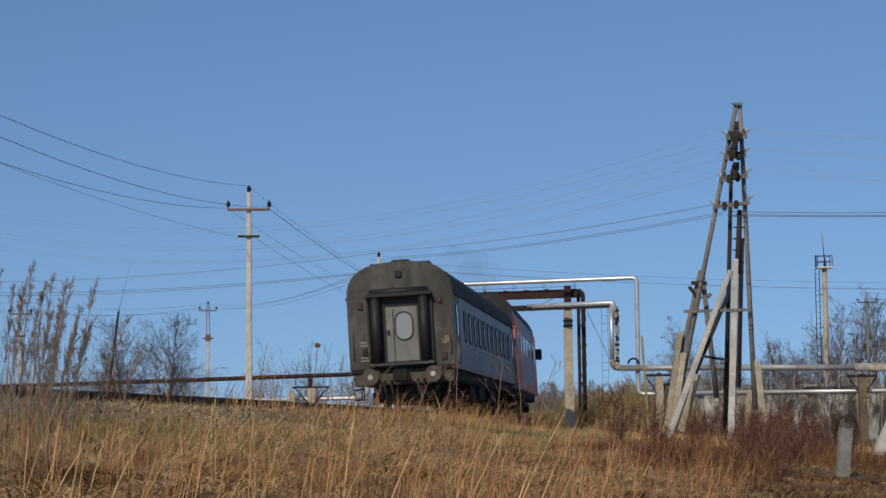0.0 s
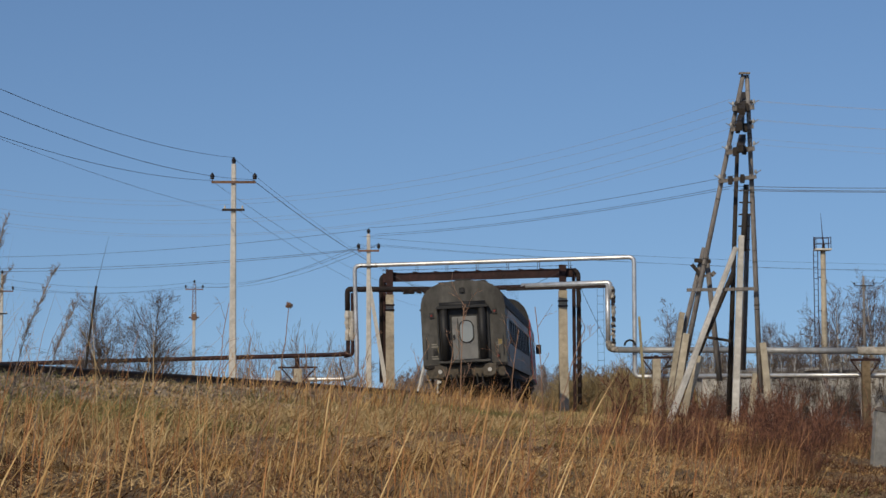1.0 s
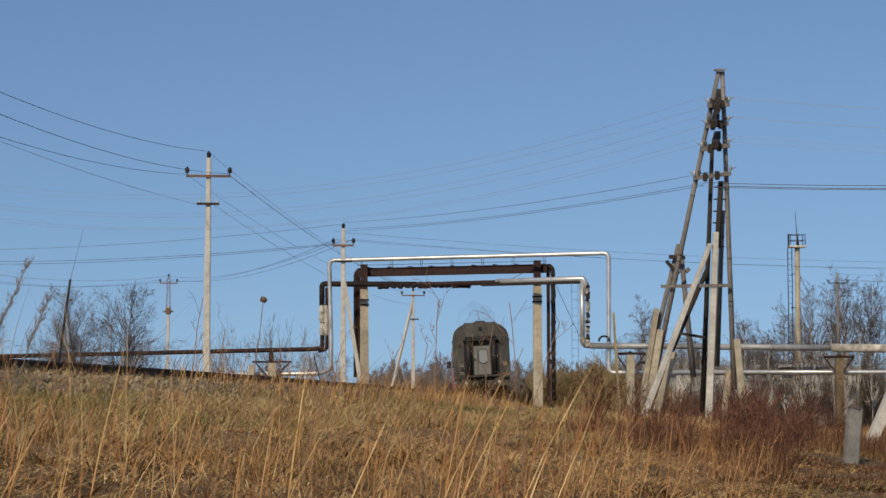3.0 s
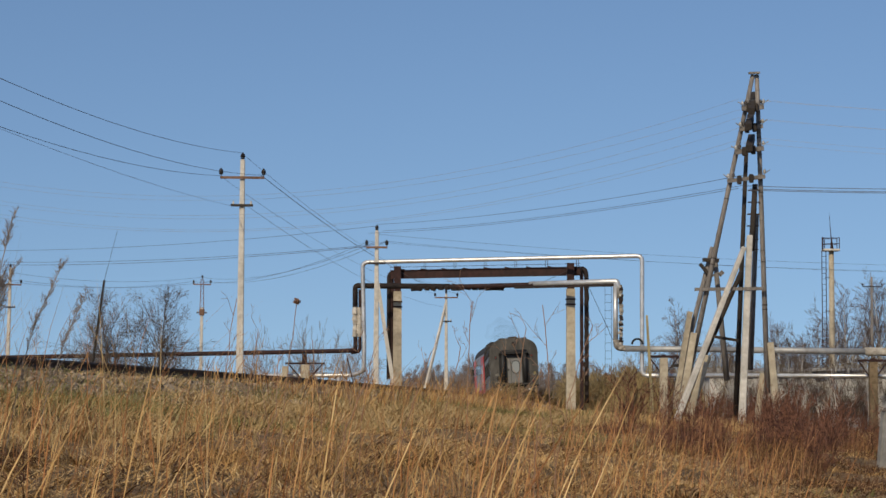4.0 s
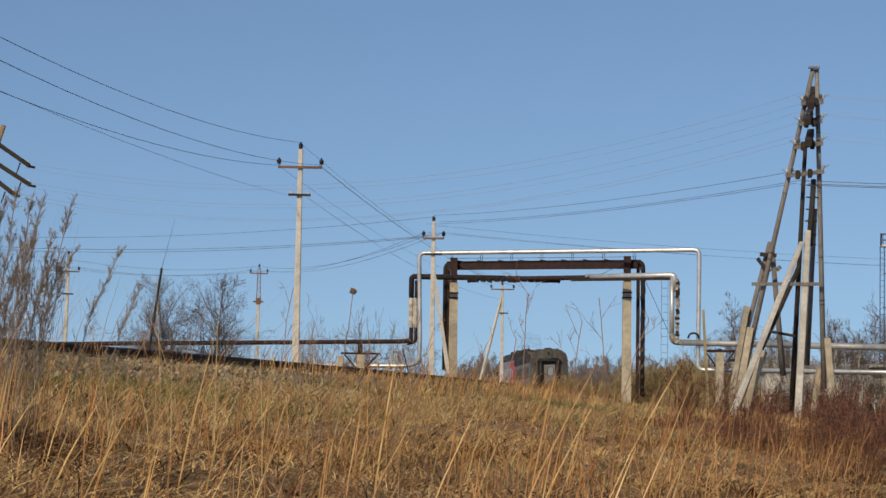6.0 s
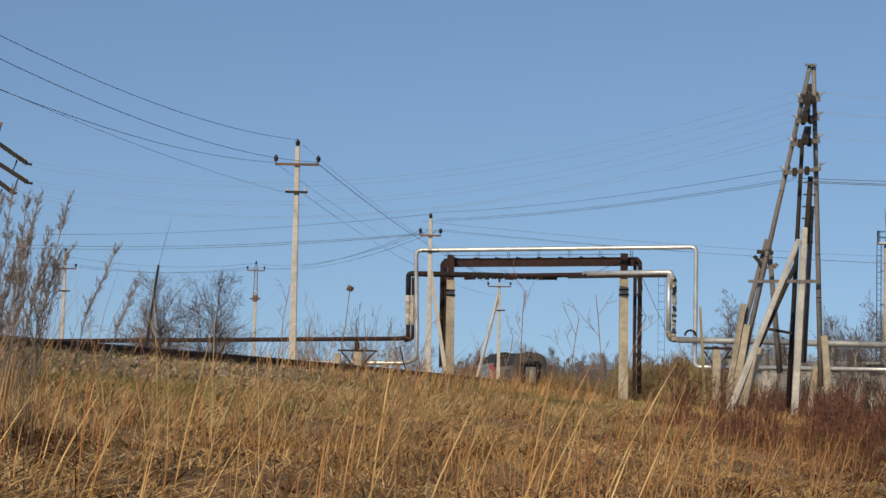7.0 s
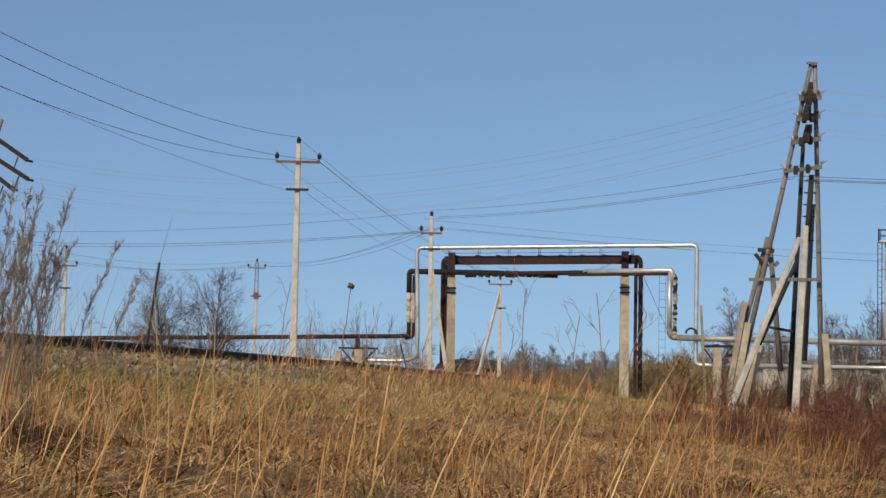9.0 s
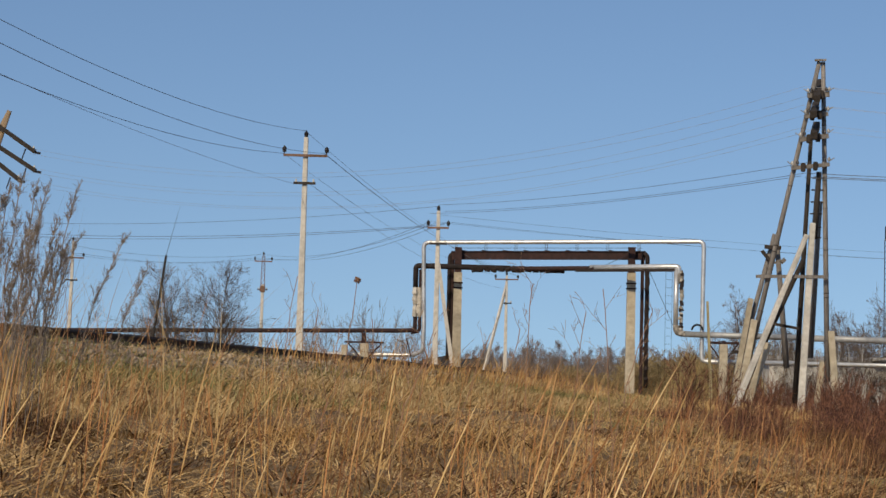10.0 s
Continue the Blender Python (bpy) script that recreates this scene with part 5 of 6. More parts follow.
for k in range(9):
    y = rng.uniform(114.2, 117.8)
    plant("shrub", SHRUBS[k % 4], (0.14 + 0.012 * k + rng.uniform(-0.003, 0.003)) * y, y, rng.uniform(2.9, 4.6), rng.uniform(1.3, 2.2),
          "dark bare thicket before the whitewashed shed", "shrub", "bare shrubs", rng.uniform(0, 360))
SHRUBS_RED = [shrub_meshes(50 + s, 11, (3, 5), 2, 0.6, 0.010, TWIG_DOG, TWIG_DOG, 0.0036) for s in range(3)]
for k in range(84):
    near = k >= 50
    y = rng.uniform(27, 48) if near else rng.uniform(44, 92)
    x = max(float(track_x(y)) + (rng.uniform(6.8, 11.5) if near else rng.uniform(6.5, 14.5)), rng.uniform(0.085, 0.19) * y)
    g = gz(x, y)
    rise = 0.25 + 0.75 * rng.random() ** 1.6 if near else 0.5 + 1.1 * rng.random() ** 1.5
    plant("shrub", SHRUBS_RED[k % 3], x, y, g + rise, rng.uniform(0.5, 0.9) if near else rng.uniform(0.7, 1.5), "low red-twigged bush at the bank's foot", "shrub", "red-twigged bushes", rng.uniform(0, 360))
for k in range(9):
    y = rng.uniform(96, 108)
    plant("shrub", SHRUBS_RED[k % 3], (0.126 + 0.0055 * k) * y, y, rng.uniform(2.3, 3.3), rng.uniform(1.8, 2.8), "rust-red leafless bush behind the tower", "shrub", "red-twigged bushes", rng.uniform(0, 360))
conifer(34.6, 150, 9.2)
conifer(37.5, 152, 8.0)


# ---- grass ----
def blade_material(name, cols, rough=0.85):
    """Dry blades: each one its own tint, paler toward bleached spots; tuft noise paints in shaded gaps."""
    m = bpy.data.materials.new(name)
    m.use_nodes = True
    n, l = m.node_tree.nodes, m.node_tree.links
    b = n["Principled BSDF"]
    ramp = n.new("ShaderNodeValToRGB")
    while len(ramp.color_ramp.elements) < len(cols):
        ramp.color_ramp.elements.new(0.5)
    for k, c in enumerate(cols):
        ramp.color_ramp.elements[k].position = k / (len(cols) - 1)
        ramp.color_ramp.elements[k].color = (*c, 1)
    geo = n.new("ShaderNodeNewGeometry")
    tc = n.new("ShaderNodeTexCoord")
    patch = n.new("ShaderNodeTexNoise")
    patch.inputs["Scale"].default_value, patch.inputs["Detail"].default_value = 0.55, 4.0
    l.new(tc.outputs["Object"], patch.inputs["Vector"])
    # light and dark tufts: shading between clumps put into the blade colour
    tuft = n.new("ShaderNodeTexNoise")
    tuft.inputs["Scale"].default_value, tuft.inputs["Detail"].default_value = 5.5, 3.0
    l.new(tc.outputs["Object"], tuft.inputs["Vector"])
    spread = n.new("ShaderNodeMapRange")
    spread.inputs[1].default_value, spread.inputs[2].default_value = 0.34, 0.66
    l.new(tuft.outputs["Fac"], spread.inputs[0])
    both = n.new("ShaderNodeMix")
    both.inputs[0].default_value = 0.65
    l.new(patch.outputs["Fac"], both.inputs[2])
    l.new(spread.outputs[0], both.inputs[3])
    mix = n.new("ShaderNodeMix")
    mix.inputs[0].default_value = 0.55
    l.new(geo.outputs["Random Per Island"], mix.inputs[2])
    l.new(both.outputs[0], mix.inputs[3])
    l.new(mix.outputs[0], ramp.inputs[0])
    l.new(ramp.outputs[0], b.inputs["Base Color"])
    b.inputs["Roughness"].default_value = rough
    b.inputs["Specular IOR Level"].default_value = 0.15
    return m


STRAW = blade_material("straw_blades", [(0.09, 0.043, 0.016), (0.26, 0.138, 0.048), (0.45, 0.261, 0.095), (0.60, 0.389, 0.158), (0.75, 0.551, 0.282)])
RUSSET = blade_material("russet_stems", [(0.04, 0.018, 0.012), (0.12, 0.052, 0.03), (0.23, 0.11, 0.058), (0.36, 0.21, 0.11), (0.50, 0.35, 0.20)])
MATTED = blade_material("matted_straw", [(0.10, 0.058, 0.025), (0.33, 0.195, 0.080), (0.53, 0.350, 0.150), (0.69, 0.490, 0.240), (0.82, 0.63, 0.37)])
ORANGE = blade_material("orange_brown_stems", [(0.13, 0.055, 0.025), (0.27, 0.115, 0.045), (0.42, 0.20, 0.08), (0.56, 0.32, 0.14), (0.66, 0.46, 0.25)])
WITHERED = blade_material("withered_leaves", [(0.06, 0.032, 0.02), (0.17, 0.092, 0.05), (0.24, 0.14, 0.075), (0.36, 0.23, 0.13)])
REED = blade_material("tan_reeds", [(0.11, 0.08, 0.035), (0.25, 0.18, 0.08), (0.37, 0.28, 0.13), (0.48, 0.38, 0.20)])
BANK = blade_material("bank_tufts", [(0.12, 0.076, 0.033), (0.28, 0.190, 0.083), (0.43, 0.304, 0.141), (0.56, 0.418, 0.216), (0.68, 0.532, 0.307)])
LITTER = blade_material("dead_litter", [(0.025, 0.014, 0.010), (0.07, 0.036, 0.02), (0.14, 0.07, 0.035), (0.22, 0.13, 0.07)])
GREENISH = blade_material("fresh_blades", [(0.12, 0.12, 0.045), (0.21, 0.20, 0.075), (0.34, 0.28, 0.12)])


def blades(name, x, y, h, lean, wind, width, material, rs, label, category="grass", droop=0.25, curl=1.9):
    """Tapering, bending blades at the given places; neighbours lean alike."""
    n = len(x)
    h = np.where((y < 34) & (x > 0.18 * y), np.minimum(h, 0.04 + 0.08 * rs.rand(n)), h)      # grazed corner by the stub post
    z0 = surface_z(x, y) - 0.02
    a = 5.0 * np.sin(2.9 * x + 1.3 * y) + 3.0 * np.sin(1.1 * x - 2.3 * y + 1) + rs.randn(n) * 0.9
    lx, ly = np.cos(a) * lean + wind, np.sin(a) * lean
    lx, ly = lx * h, ly * h
    fa = rs.rand(n) * np.pi
    wx, wy = np.cos(fa) * width / 2, np.sin(fa) * width / 2
    pts = []
    for s, ws in ((0.0, 1.0), (0.38, 0.95), (0.72, 0.7), (1.0, 0.0)):
        bx, by = lx * s ** curl, ly * s ** curl
        bz = h * (s - droop * s * s * np.clip(np.hypot(lx, ly) / h, 0, 1.5))
        if ws:
            pts.append(np.stack([x + bx - wx * ws, y + by - wy * ws, z0 + bz], -1))
            pts.append(np.stack([x + bx + wx * ws, y + by + wy * ws, z0 + bz], -1))
        else:
            pts.append(np.stack([x + bx, y + by, z0 + bz], -1))
    V = np.stack(pts, 1).reshape(-1, 3)
    f = np.array([(0, 1, 3), (0, 3, 2), (2, 3, 5), (2, 5, 4), (4, 5, 6)])
    F = (f[None] + 7 * np.arange(n)[:, None, None]).reshape(-1, 3)
    mesh_object(name, V, F, material, "stuff", label, category)


def scatter(rs, n, y0, y1, power, left=0.25, right=0.29, clump=0.5):
    """Places in the wedge of field, partly gathered in tufts."""
    def wedge(k):
        y = y0 + (y1 - y0) * rs.rand(k) ** power
        x = -left * y - 1.2 + (left * y + 1.2 + right * y + 1.6) * rs.rand(k)
        return x, y
    k = max(1, n // 14)
    cx, cy = wedge(k)
    i = rs.randint(0, k, n)
    x, y = wedge(n)
    tuft = rs.rand(n) < clump
    x = np.where(tuft, cx[i] + rs.randn(n) * 0.09, x)
    y = np.where(tuft, cy[i] + rs.randn(n) * 0.09, y)
    return x, y


def patches(x, y, a, b, s):
    """A slow, uneven field between 0 and 1."""
    v = np.sin(a * x + 0.6 * b * y + s) + np.sin(1.7 * a * x - b * y + 2.1 * s) + np.sin(0.5 * a * x + 1.9 * b * y + 3.7 * s)
    return np.clip(0.5 + v / 4.5, 0, 1)


def field():
    rs = np.random.RandomState(5)
    # matted, wind-combed straw lying on the slopes
    x, y = scatter(rs, 380000, 2.5, 66, 1.45, clump=0.6)
    d = side_of_line(x, y)
    k = (d > 1.9) & (rs.rand(len(d)) < np.clip((d - 0.9) / 2.0, 0.4, 1) * (0.35 + 0.65 * patches(x, y, 0.9, 0.5, 1.0)))
    x, y, d = x[k], y[k], d[k]
    comb = (patches(x, y, 0.5, 0.35, 2.0) - 0.5) * 2.4
    h = (0.025 + 0.085 * rs.rand(len(x)) ** 1.3) * np.clip(0.5 + d / 9, 0.6, 1.15)
    blades("matted_grass", x, y, h, 1.2 + 1.8 * rs.rand(len(x)), 0.5 + 1.6 * comb, 0.004 + 0.005 * rs.rand(len(x)) + y * 0.00008, MATTED, rs, "matted bleached straw flattened by snow")
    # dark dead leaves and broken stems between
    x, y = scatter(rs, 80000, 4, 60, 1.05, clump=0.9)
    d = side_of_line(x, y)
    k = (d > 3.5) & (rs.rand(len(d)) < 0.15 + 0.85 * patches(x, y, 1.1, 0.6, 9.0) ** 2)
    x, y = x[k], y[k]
    blades("dead_litter", x, y, 0.05 + 0.12 * rs.rand(len(x)), 0.9 + 0.8 * rs.rand(len(x)), 0.1, 0.006 + 0.009 * rs.rand(len(x)), LITTER, rs, "dark brown dead stems and leaf litter, darkening shaded gaps")
    # dark litter round the stub post, partly standing in for the shadow there
    n = 30000
    y = 7 + 30 * rs.rand(n)
    x = (0.165 + 0.10 * rs.rand(n)) * y
    k = rs.rand(n) < 0.2 + 0.8 * patches(x, y, 1.7, 0.8, 2.5)
    x, y = x[k], y[k]
    blades("shadow_litter", x, y, 0.04 + 0.08 * rs.rand(len(x)), 0.9 + 0.8 * rs.rand(len(x)), 0.1, 0.006 + 0.009 * rs.rand(len(x)), LITTER, rs, "dark stems and leaf litter, partly standing in for shadow")
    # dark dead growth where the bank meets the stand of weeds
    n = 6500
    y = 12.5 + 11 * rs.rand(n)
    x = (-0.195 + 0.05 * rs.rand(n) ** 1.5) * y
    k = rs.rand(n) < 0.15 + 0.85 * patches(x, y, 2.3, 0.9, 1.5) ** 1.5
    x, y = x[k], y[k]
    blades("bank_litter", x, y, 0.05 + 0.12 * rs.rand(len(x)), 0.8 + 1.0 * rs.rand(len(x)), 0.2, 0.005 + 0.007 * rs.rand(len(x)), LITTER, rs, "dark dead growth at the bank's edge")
    # dark litter blades standing in for shaded hollows in the near grass
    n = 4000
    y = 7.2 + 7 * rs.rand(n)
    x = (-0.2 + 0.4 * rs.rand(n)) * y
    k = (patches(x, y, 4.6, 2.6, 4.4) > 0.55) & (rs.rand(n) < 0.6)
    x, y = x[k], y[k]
    blades("hollow_shade_litter", x, y, 0.04 + 0.13 * rs.rand(len(x)), 0.9 + 1.0 * rs.rand(len(x)), 0.2, 0.004 + 0.006 * rs.rand(len(x)), LITTER, rs, "dark brown dead stems and leaf litter, darkening shaded gaps")
    # standing grass in uneven tufts
    x, y = scatter(rs, 150000, 3.5, 70, 1.15, clump=0.8)
    d = side_of_line(x, y)
    p = patches(x, y, 0.7, 0.42, 4.0)
    k = (d > np.where(y > 30, 1.2, 1.8)) & (rs.rand(len(d)) < np.clip((d - 0.8) / 4.0, np.where(y > 36, 0.4, 0.2), 1) * np.where(d < 7, 0.22 + 0.8 * p ** 1.4, 0.05 + 0.9 * p ** 2.5))
    x, y, d, p = x[k], y[k], d[k], p[k]
    h = (0.06 + 0.24 * rs.rand(len(x)) ** 2.2) * np.clip(0.30 + d / 10, np.where(y > 36, 0.75, 0.45), 1.15) * (0.6 + 0.75 * p)
    h = np.where(y < 7, np.minimum(h, 0.2), h * 0.85)
    blades("dry_grass", x, y, h, 0.5 + 1.6 * rs.rand(len(x)), 0.25, 0.0018 + 0.0028 * rs.rand(len(x)) + y * 0.00005, STRAW, rs, "dry straw-yellow grass tufts bent by wind")
    # short tufts climbing the bank up to the ballast
    n = 90000
    y = 12 + 62 * rs.rand(n) ** 1.15
    d = 1.35 + 5.2 * rs.rand(n) ** 0.8
    i = rs.randint(0, 4500, n)
    cy, cd = 12 + 62 * rs.rand(4500) ** 1.15, 1.5 + 5.2 * rs.rand(4500) ** 0.8
    tuft = rs.rand(n) < 0.75
    y, d = np.where(tuft, cy[i] + rs.randn(n) * 0.10, y), np.where(tuft, cd[i] + rs.randn(n) * 0.08, d)
    s = track_slope(y)
    c = 1 / np.sqrt(1 + s * s)
    x, y = track_x(y) + d * c, y - d * s * c
    k = rs.rand(n) < np.clip((d - 1.0) / 1.6, 0.25, 1)
    x, y, d = x[k], y[k], d[k]
    h = (0.05 + 0.17 * rs.rand(len(x)) ** 1.6) * np.clip(0.45 + d / 5, 0.55, 1.1)
    olive = patches(x, y, 0.6, 0.25, 6.0) + 0.35 * rs.rand(len(x)) > 0.84
    for nm, sel, mt, lb in (("bank_grass", ~olive, BANK, "short pale tufts on the embankment"), ("olive_grass", olive, GREENISH, "greening tufts on the embankment")):
        m = int(sel.sum())
        blades(nm, x[sel], y[sel], h[sel], 0.5 + 1.1 * rs.rand(m), 0.25, 0.003 + 0.004 * rs.rand(m) + y[sel] * 0.00012, mt, rs, lb)
    # weeds on the shoulder of the bank beside the rails
    n = 2600
    y = 36 + 40 * rs.rand(n)
    d = 1.7 + 2.6 * rs.rand(n) ** 1.3
    s = track_slope(y)
    c = 1 / np.sqrt(1 + s * s)
    x, y = track_x(y) + d * c, y - d * s * c
    h = (0.15 + 0.55 * rs.rand(n) ** 2.2) * (0.5 + patches(x, y, 1.9, 0.8, 13.0))
    half = rs.rand(n) < 0.6
    for nm, sel, mt in (("shoulder_straw", half, STRAW), ("shoulder_weeds", ~half, RUSSET)):
        m = int(sel.sum())
        blades(nm, x[sel], y[sel], h[sel], 0.2 + 0.4 * rs.rand(m), 0.2, 0.007 + 0.007 * rs.rand(m), mt, rs, "dry weeds standing on the ballast shoulder", "weeds", 0.1)
    # far grass, coarser
    x, y = scatter(rs, 60000, 55, 170, 1.3, clump=0.7)
    d = side_of_line(x, y)
    k = (d > 2.0) | (d < -3)
    x, y, d = x[k], y[k], d[k]
    h = (0.10 + 0.28 * rs.rand(len(x)) ** 1.5) * np.clip(np.abs(d) / 7, 0.5, 1.2)
    blades("far_grass", x, y, h, 0.3 * rs.rand(len(x)), 0.15, 0.008 + 0.012 * rs.rand(len(x)), MATTED, rs, "dry yellow grass farther along the line")
    # russet stems, thickest at the foot of the bank
    x, y = scatter(rs, 80000, 9, 100, 1.0, clump=0.6)
    d = side_of_line(x, y)
    k = (d > 4) & (rs.rand(len(d)) < np.clip((d - 6.5) / 4.5, 0.03, 1) ** 1.3 * np.clip(y / 40, 0.2, 1) * (0.1 + 0.9 * patches(x, y, 0.9, 0.35, 11.0) ** 2) * np.where(y > 35, 0.55, 1))
    x, y, d = x[k], y[k], d[k]
    h = (0.14 + 0.36 * rs.rand(len(x)) ** 1.6) * np.clip(0.4 + d / 14, 0.5, 1.15) * np.clip(0.25 + y / 75, 0.4, 1.1)
    blades("russet_weeds", x, y, h, 0.2 + 0.7 * rs.rand(len(x)), 0.12, 0.004 + 0.005 * rs.rand(len(x)) + y * 0.00008, RUSSET, rs, "red-brown dry weed stems", "weeds")
    # rank growth at the foot of the bank and beyond: high weeds and reeds in clumps
    # the dark weeds also put shadow into the right-hand growth by colour
    for nm, n, y0, y1, dmin, hh, wd, mt, lb in (("rank_weeds", 36000, 36, 112, 7.0, 0.42, 0.010, RUSSET, "rank red-brown weeds at the bank's foot"),
                                              ("dark_weeds", 60000, 22, 75, 9.0, 0.40, 0.008, LITTER, "dark brown dead weeds, also for shadow at the bank's foot"),
                                              ("reeds", 60000, 117, 220, 4.5, 3.1, 0.028, REED, "tall tan reeds and brush in the hollow")):
        x, y = scatter(rs, n, y0, y1, 1.0, left=-0.03, right=0.36, clump=0.85)
        d = side_of_line(x, y)
        p = patches(x, y, 0.55, 0.23, 7.0) * patches(x, y, 2.1, 0.9, 3.0)
        k = (d > dmin) & (rs.rand(len(d)) < 0.25 + p * 1.6)
        x, y, d, p = x[k], y[k], d[k], p[k]
        h = hh * (0.15 + 0.35 * rs.rand(len(x)) + 1.1 * p) * np.clip((d - dmin) / 4 + 0.35, 0.35, 1)
        blades(nm, x, y, h, 0.10 + 0.2 * rs.rand(len(x)), 0.06, wd * (0.6 + 0.8 * rs.rand(len(x))), mt, rs, lb, "weeds", 0.1)
    # scattered fresh green low down
    x, y = scatter(rs, 40000, 17, 55, 1.1, clump=0.8)
    d = side_of_line(x, y)
    k = (d > 3) & (patches(x, y, 0.8, 0.31, 0.6) > 0.76)
    x, y = x[k], y[k]
    blades("fresh_grass", x, y, 0.07 + 0.12 * rs.rand(len(x)), 0.5, 0.1, 0.007 + 0.005 * rs.rand(len(x)), GREENISH, rs, "young green grass shoots between straw")


field()


def stalks():
    """Tall separate stalks standing out of the near grass."""
    rs = np.random.RandomState(9)
    n = 800
    y = 8.5 + 20 * rs.rand(n) ** 1.3
    x = -0.22 * y - 0.8 + (0.48 * y + 1.8) * rs.rand(n)
    d = side_of_line(x, y)
    k = (d > 4.0) & (rs.rand(n) < 0.25 + 0.75 * patches(x, y, 1.3, 0.8, 5.0))
    x, y, d = x[k], y[k], d[k]
    h = (0.26 + 0.34 * rs.rand(len(x)) ** 1.7) * np.clip(0.4 + d / 12, 0.5, 1.1)
    m = rs.rand(len(x)) < 0.6
    for nm, sel, mt in (("straw_stalks", m, STRAW), ("russet_stalks", ~m, RUSSET)):
        blades(nm, x[sel], y[sel], h[sel], 0.15 + 0.75 * rs.rand(sel.sum()), 0.22, 0.0025 + 0.0035 * rs.rand(sel.sum()), mt, rs, "single tall dry stalks leaning with the wind", "weeds", 0.1)


stalks()


def bold_stalks():
    """Straight bleached stalks, some broken over, and orange-brown stems close to the lens."""
    rs = np.random.RandomState(33)
    n = 70
    y = 7.6 + 4.5 * rs.rand(n)
    x = (-0.20 + 0.42 * rs.rand(n)) * y
    h = (0.18 + 0.42 * rs.rand(n) ** 1.6) * np.where(x / y < 0.02, 1.25, 0.9)
    blades("bleached_stalks", x, y, h, 0.1 + 0.5 * rs.rand(n) ** 2, 0.30, 0.004 + 0.005 * rs.rand(n), MATTED, rs, "broad bleached stalks leaning with the wind", "weeds", 0.0, 1.05)
    n = 46
    y = 8.2 + 3.0 * rs.rand(n)
    x = (-0.215 + 0.30 * rs.rand(n) ** 1.3) * y
    h = 0.40 + 0.42 * rs.rand(n) ** 1.4
    blades("tall_bleached_stalks", x, y, h, 0.05 + 0.25 * rs.rand(n), 0.34, 0.0045 + 0.004 * rs.rand(n), MATTED, rs, "tall bleached stalks leaning over the grass", "weeds", 0.0, 1.15)
    n = 60
    y = 7.4 + 3.5 * rs.rand(n)
    x = (-0.20 + 0.42 * rs.rand(n)) * y
    blades("broken_stalks", x, y, 0.07 + 0.12 * rs.rand(n), 1.5 + 2.2 * rs.rand(n), 0.8, 0.004 + 0.005 * rs.rand(n), MATTED, rs, "pale broken stalks lying over the matted grass", "weeds", 0.0, 1.0)
    n = 1500
    y = 8.2 + 22 * rs.rand(n) ** 1.25
    i = rs.randint(0, 420, n)
    cy = 8.2 + 22 * rs.rand(420) ** 1.25
    cu = -0.205 + 0.42 * rs.rand(420)
    y = cy[i] + rs.randn(n) * 0.10
    x = cu[i] * cy[i] + rs.randn(n) * 0.09
    d = side_of_line(x, y)
    k = (d > 3.6) & (rs.rand(n) < np.clip(0.45 + x / y * 0.8, 0.25, 0.6))
    x, y, d = x[k], y[k], d[k]
    h = (0.22 + 0.42 * rs.rand(len(x)) ** 1.7) * np.clip(0.45 + d / 12, 0.55, 1.15)
    blades("orange_stems", x, y, h, 0.05 + 0.55 * rs.rand(len(x)) ** 1.5, 0.15, 0.0022 + 0.0032 * rs.rand(len(x)) + y * 0.00008, ORANGE, rs, "upright orange-brown dry weed stems", "weeds", 0.05, 1.4)


bold_stalks()


def withered_leaves():
    """Curled brown leaves of dead weeds, in clumps low in the near grass."""
    rs = np.random.RandomState(44)
    n, m = 4500, 90
    cy = 7.4 + 7 * rs.rand(m) ** 1.3
    cu = -0.20 + 0.42 * rs.rand(m)
    i = rs.randint(0, m, n)
    y = cy[i] + rs.randn(n) * 0.10
    x = cu[i] * cy[i] + rs.randn(n) * 0.10
    blades("withered_leaves", x, y, 0.025 + 0.10 * rs.rand(n), 0.3 + 1.6 * rs.rand(n), 0.1, 0.008 + 0.018 * rs.rand(n), WITHERED, rs, "curled brown withered leaves in clumps", "leaves", 0.7, 1.3)


withered_leaves()


def thin_weeds():
    """Hair-thin leaning weeds that reach above the rails."""
    rs = np.random.RandomState(21)
    n = 420
    y = 11.5 + 6 * rs.rand(n)
    x = np.where(rs.rand(n) < 0.5, -0.195 + 0.10 * rs.rand(n) ** 1.5, -0.12 + 0.24 * rs.rand(n)) * y
    h = (0.45 + 0.55 * rs.rand(n) ** 1.6) * np.where(x / y < -0.09, 1.15, 0.75)
    pale = rs.rand(n) < 0.45
    for nm, sel, mt, lb in (("thin_weeds", pale, BANK, "thin pale leafless weeds above the bank"), ("thin_red_weeds", ~pale, ORANGE, "thin red-brown leafless weeds above the bank")):
        m = int(sel.sum())
        blades(nm, x[sel], y[sel], h[sel], 0.2 + 0.3 * rs.rand(m), 0.18, 0.0024 + 0.002 * rs.rand(m), mt, rs, lb, "weeds", 0.1)


thin_weeds()


def feathery_stems():
    """A stand of tall, thin, grey-brown stems at the bank's edge."""
    rs = np.random.RandomState(52)
    n = 90
    y = 12 + 2.6 * rs.rand(n)
    x = (-0.205 + 0.040 * rs.rand(n) ** 1.4) * y
    h = 0.7 + 0.75 * rs.rand(n)
    blades("feathery_stems", x, y, h, 0.03 + 0.12 * rs.rand(n), 0.07, 0.002 + 0.0015 * rs.rand(n), WITHERED, rs, "tall thin grey-brown weed stems in a dense stand", "weeds", 0.05)


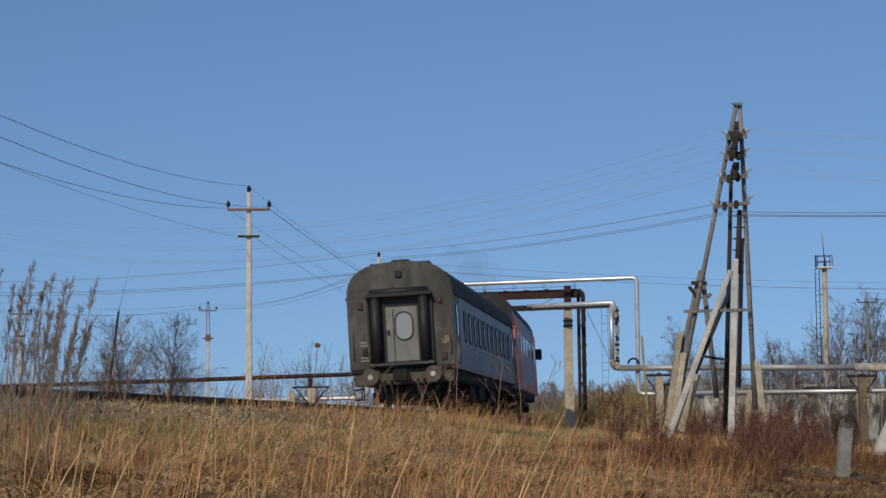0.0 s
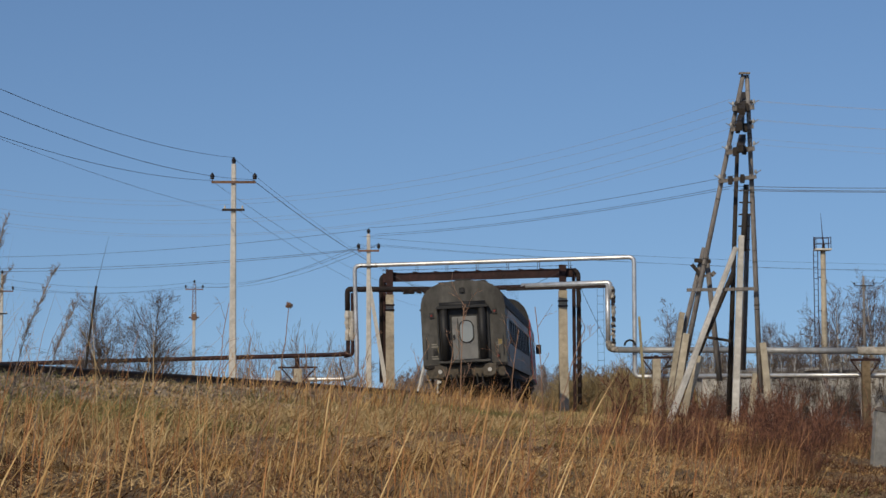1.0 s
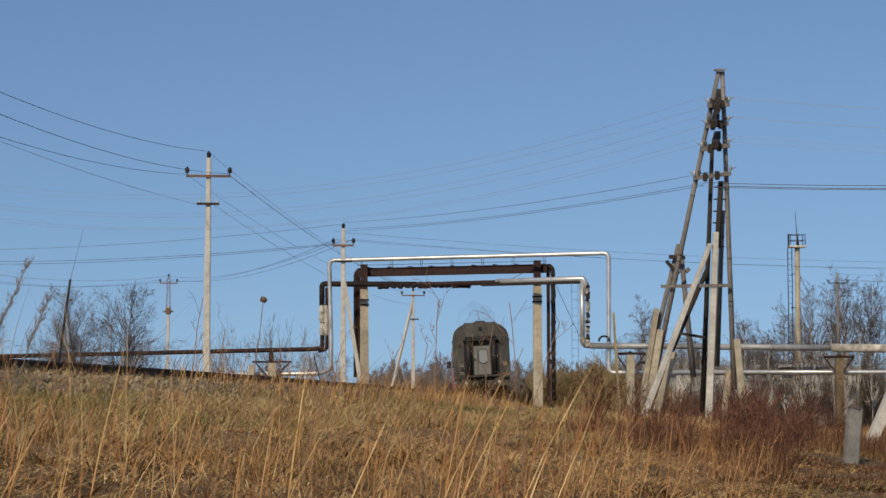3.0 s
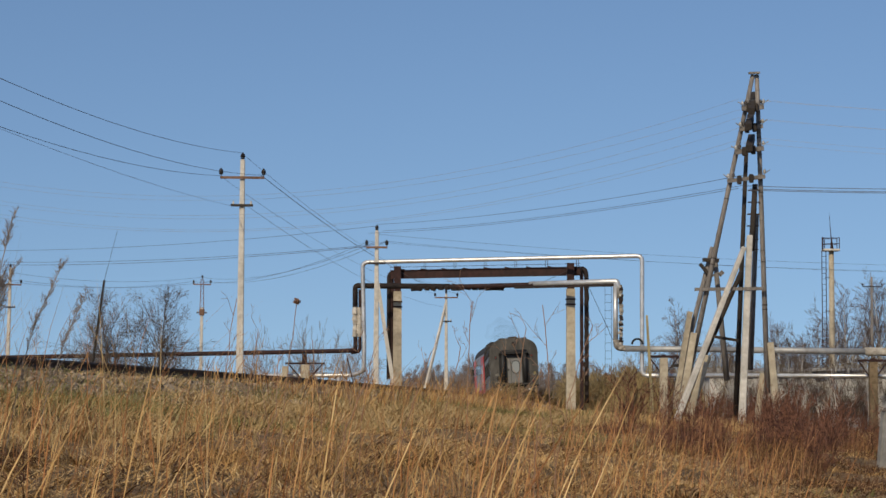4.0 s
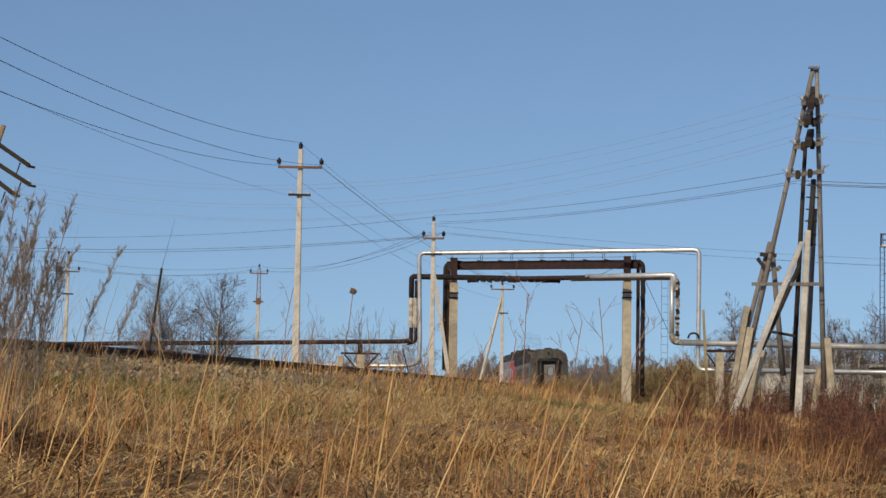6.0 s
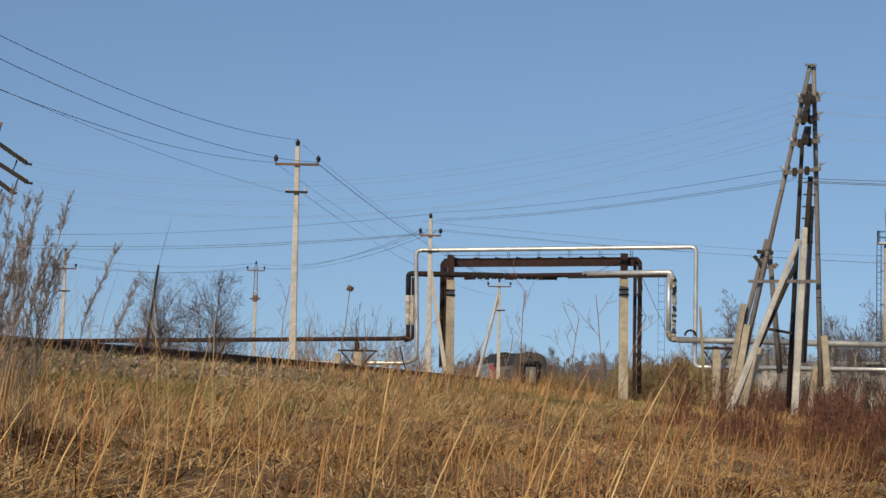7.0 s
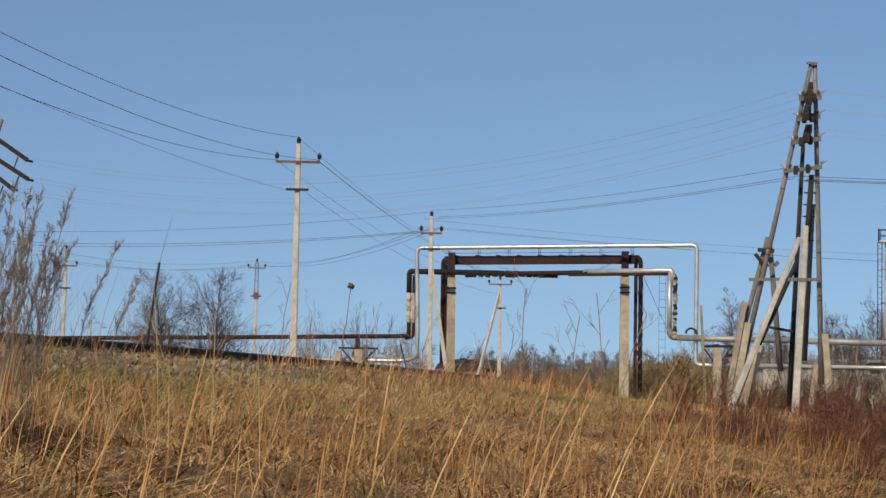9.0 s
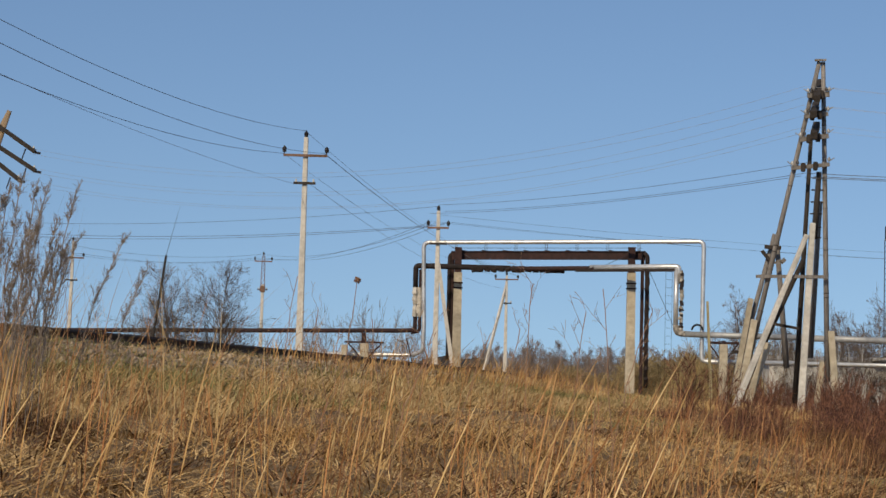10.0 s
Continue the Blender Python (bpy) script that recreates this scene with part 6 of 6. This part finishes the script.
feathery_stems()


def tower_weeds():
    """Tall red-brown stems standing before the anchor tower."""
    rs = np.random.RandomState(27)
    n = 700
    y = 22 + 30 * rs.rand(n)
    x = (0.07 + 0.125 * rs.rand(n) ** 0.8) * y
    k = (side_of_line(x, y) > 6) & (rs.rand(n) < 0.15 + 0.85 * patches(x, y, 1.1, 0.6, 8.0))
    x, y = x[k], y[k]
    h = 0.22 + 0.6 * rs.rand(len(x)) ** 2.0
    blades("tower_weeds", x, y, h, 0.1 + 0.3 * rs.rand(len(x)), 0.14, 0.006 + 0.005 * rs.rand(len(x)), RUSSET, rs, "tall red-brown weed stems before the tower", "weeds", 0.1)


tower_weeds()


# ---- tall weeds of their own ----
def weed(x, y, top, lean, kind, seed, material):
    """plume: feathery head; branchy: open forks; head: one round seed head."""
    rng = random.Random(seed)
    g = gz(x, y) - 0.03
    h = top - g
    names = {"plume": "grey feathery dry mugwort stalk above the bank", "branchy": "bare branching red-brown weed stalk", "head": "dry thin stalk with one dark seed head"}
    t = thing("dry_weed", names[kind], "weed", pose(x, y, g), "tall dry weeds")
    stem, twig = [], []
    p = Vector((0, 0, 0))
    n = 10
    for k in range(n):
        q = p + Vector((lean * h / n * (0.4 + 1.2 * k / n) + rng.gauss(0, 0.006), rng.gauss(0, 0.006), h / n))
        r = (0.0034 if kind == "plume" else 0.0032) * (1 - 0.6 * k / n)
        stem.append((p, q, r, r * 0.93))
        up = (q - p).normalized()
        if kind == "plume" and k >= 3:
            for _ in range(8 if k > 5 else 4):
                a = rng.uniform(0, 6.283)
                L = rng.uniform(0.05, 0.16) * (1.25 - k / n) * (1.2 if k < 7 else 1.0) + 0.02
                d = (up + Vector((math.cos(a), math.sin(a), 0.3)) * 0.55).normalized()
                b = p.lerp(q, rng.random())
                twig.append((b, b + d * L, 0.0013, 0.0008))
                for _ in range(14):
                    s = b + d * L * rng.uniform(0.2, 1)
                    twig.append((s, s + Vector((rng.gauss(0, 0.010), rng.gauss(0, 0.010), rng.uniform(0.0, 0.026))), 0.0010, 0.0005))
        if kind == "branchy" and k >= 4 and rng.random() < 0.75:
            a = rng.choice((0.2, 2.9)) + rng.gauss(0, 0.6)
            segs = []
            grow(rng, q, (up + Vector((math.cos(a), math.sin(a), 0.2)) * 0.8).normalized(), rng.uniform(0.07, 0.20), 0.0018, 2, segs, (1, 3), 0.14, 0.10, (25, 55), (0.4, 0.6), 4)
            twig += segs
        p = q
    if kind == "head":
        for _ in range(160):
            v = Vector((rng.gauss(0, 1), rng.gauss(0, 1), rng.gauss(0, 1))).normalized() * rng.uniform(0.006, 0.027)
            twig.append((p + v * 0.4, p + v + Vector((0, 0, 0.004)), 0.004, 0.002))
    part("stem", bag(pipe, [s[0] for s in stem] + [stem[-1][1]], stem[3][2], 5), material, t)
    if twig:
        ob = tagged(new("seed_head", prism_mesh("seed_head", twig, material, 4, 0.0009)), kind="stuff")
        ob.parent = t


for i, (x, y, top, lean, kind) in enumerate((
    (-2.47, 12.5, 2.58, .12, "plume"),
    (-2.44, 12.7, 2.61, .12, "plume"),
    (-2.43, 13.0, 2.60, .14, "plume"),
    (-2.51, 12.3, 2.67, .1, "plume"),
    (-2.47, 13.4, 2.39, .1, "plume"),
    (-2.46, 13.6, 2.25, .2, "plume"),
    (-2.43, 12.8, 2.17, .1, "plume"),
    (-2.47, 14.0, 2.39, .25, "plume"),
    (-2.33, 14.5, 2.41, .28, "plume"),
    (-2.21, 15.0, 2.26, .35, "plume"),
    (-2.65, 12.5, 2.54, .1, "plume"),
    (-2.78, 12.4, 2.62, .1, "plume"),
    (-1.14, 16.0, 2.29, .12, "branchy"),
    (-1.00, 16.0, 2.07, .1, "branchy"),
    (-0.69, 15.0, 2.22, .08, "head"),
    (-0.43, 15.2, 1.99, -.1, "branchy"),
    (0.44, 14.0, 2.17, .05, "branchy"),
    (0.96, 13.8, 2.15, -.05, "branchy"),
    (0.72, 14.5, 2.04, .1, "branchy"),
    (0.27, 14.6, 1.93, .2, "branchy"),
    (0.02, 14.2, 1.88, .25, "branchy"),
    (0.94, 14.0, 2.03, .25, "branchy"),
    (-0.19, 15.0, 1.90, .15, "branchy"),
    (0.63, 10.5, 1.47, .02, "branchy"),
    (-0.64, 10.2, 1.51, .3, "branchy"),
    (-0.30, 12.0, 1.71, .3, "branchy"),
    (-2.55, 12.2, 2.50, .12, "plume"),
    (-2.35, 13.0, 2.42, .15, "plume"),
    (-2.75, 13.6, 2.62, .1, "plume"),
    (-2.45, 14.1, 2.38, 0.09, "plume"),
    (-2.30, 13.0, 2.28, 0.19, "plume"),
    (-2.65, 13.9, 2.40, 0.17, "plume"),
    (-2.33, 12.5, 2.53, 0.10, "plume"),
    (-2.54, 14.1, 2.55, 0.11, "plume"),
    (-2.45, 12.2, 2.45, 0.10, "plume"),
    (-2.66, 14.5, 2.24, 0.16, "plume"),
    (-2.21, 12.9, 2.58, 0.14, "plume"),
    (-2.72, 13.5, 2.31, 0.14, "plume"),
)):
    weed(x, y, top, lean, kind, 100 + i, TWIG_RED if kind == "branchy" else TWIG_PLUME if kind == "plume" else TWIG_RED)


motions()
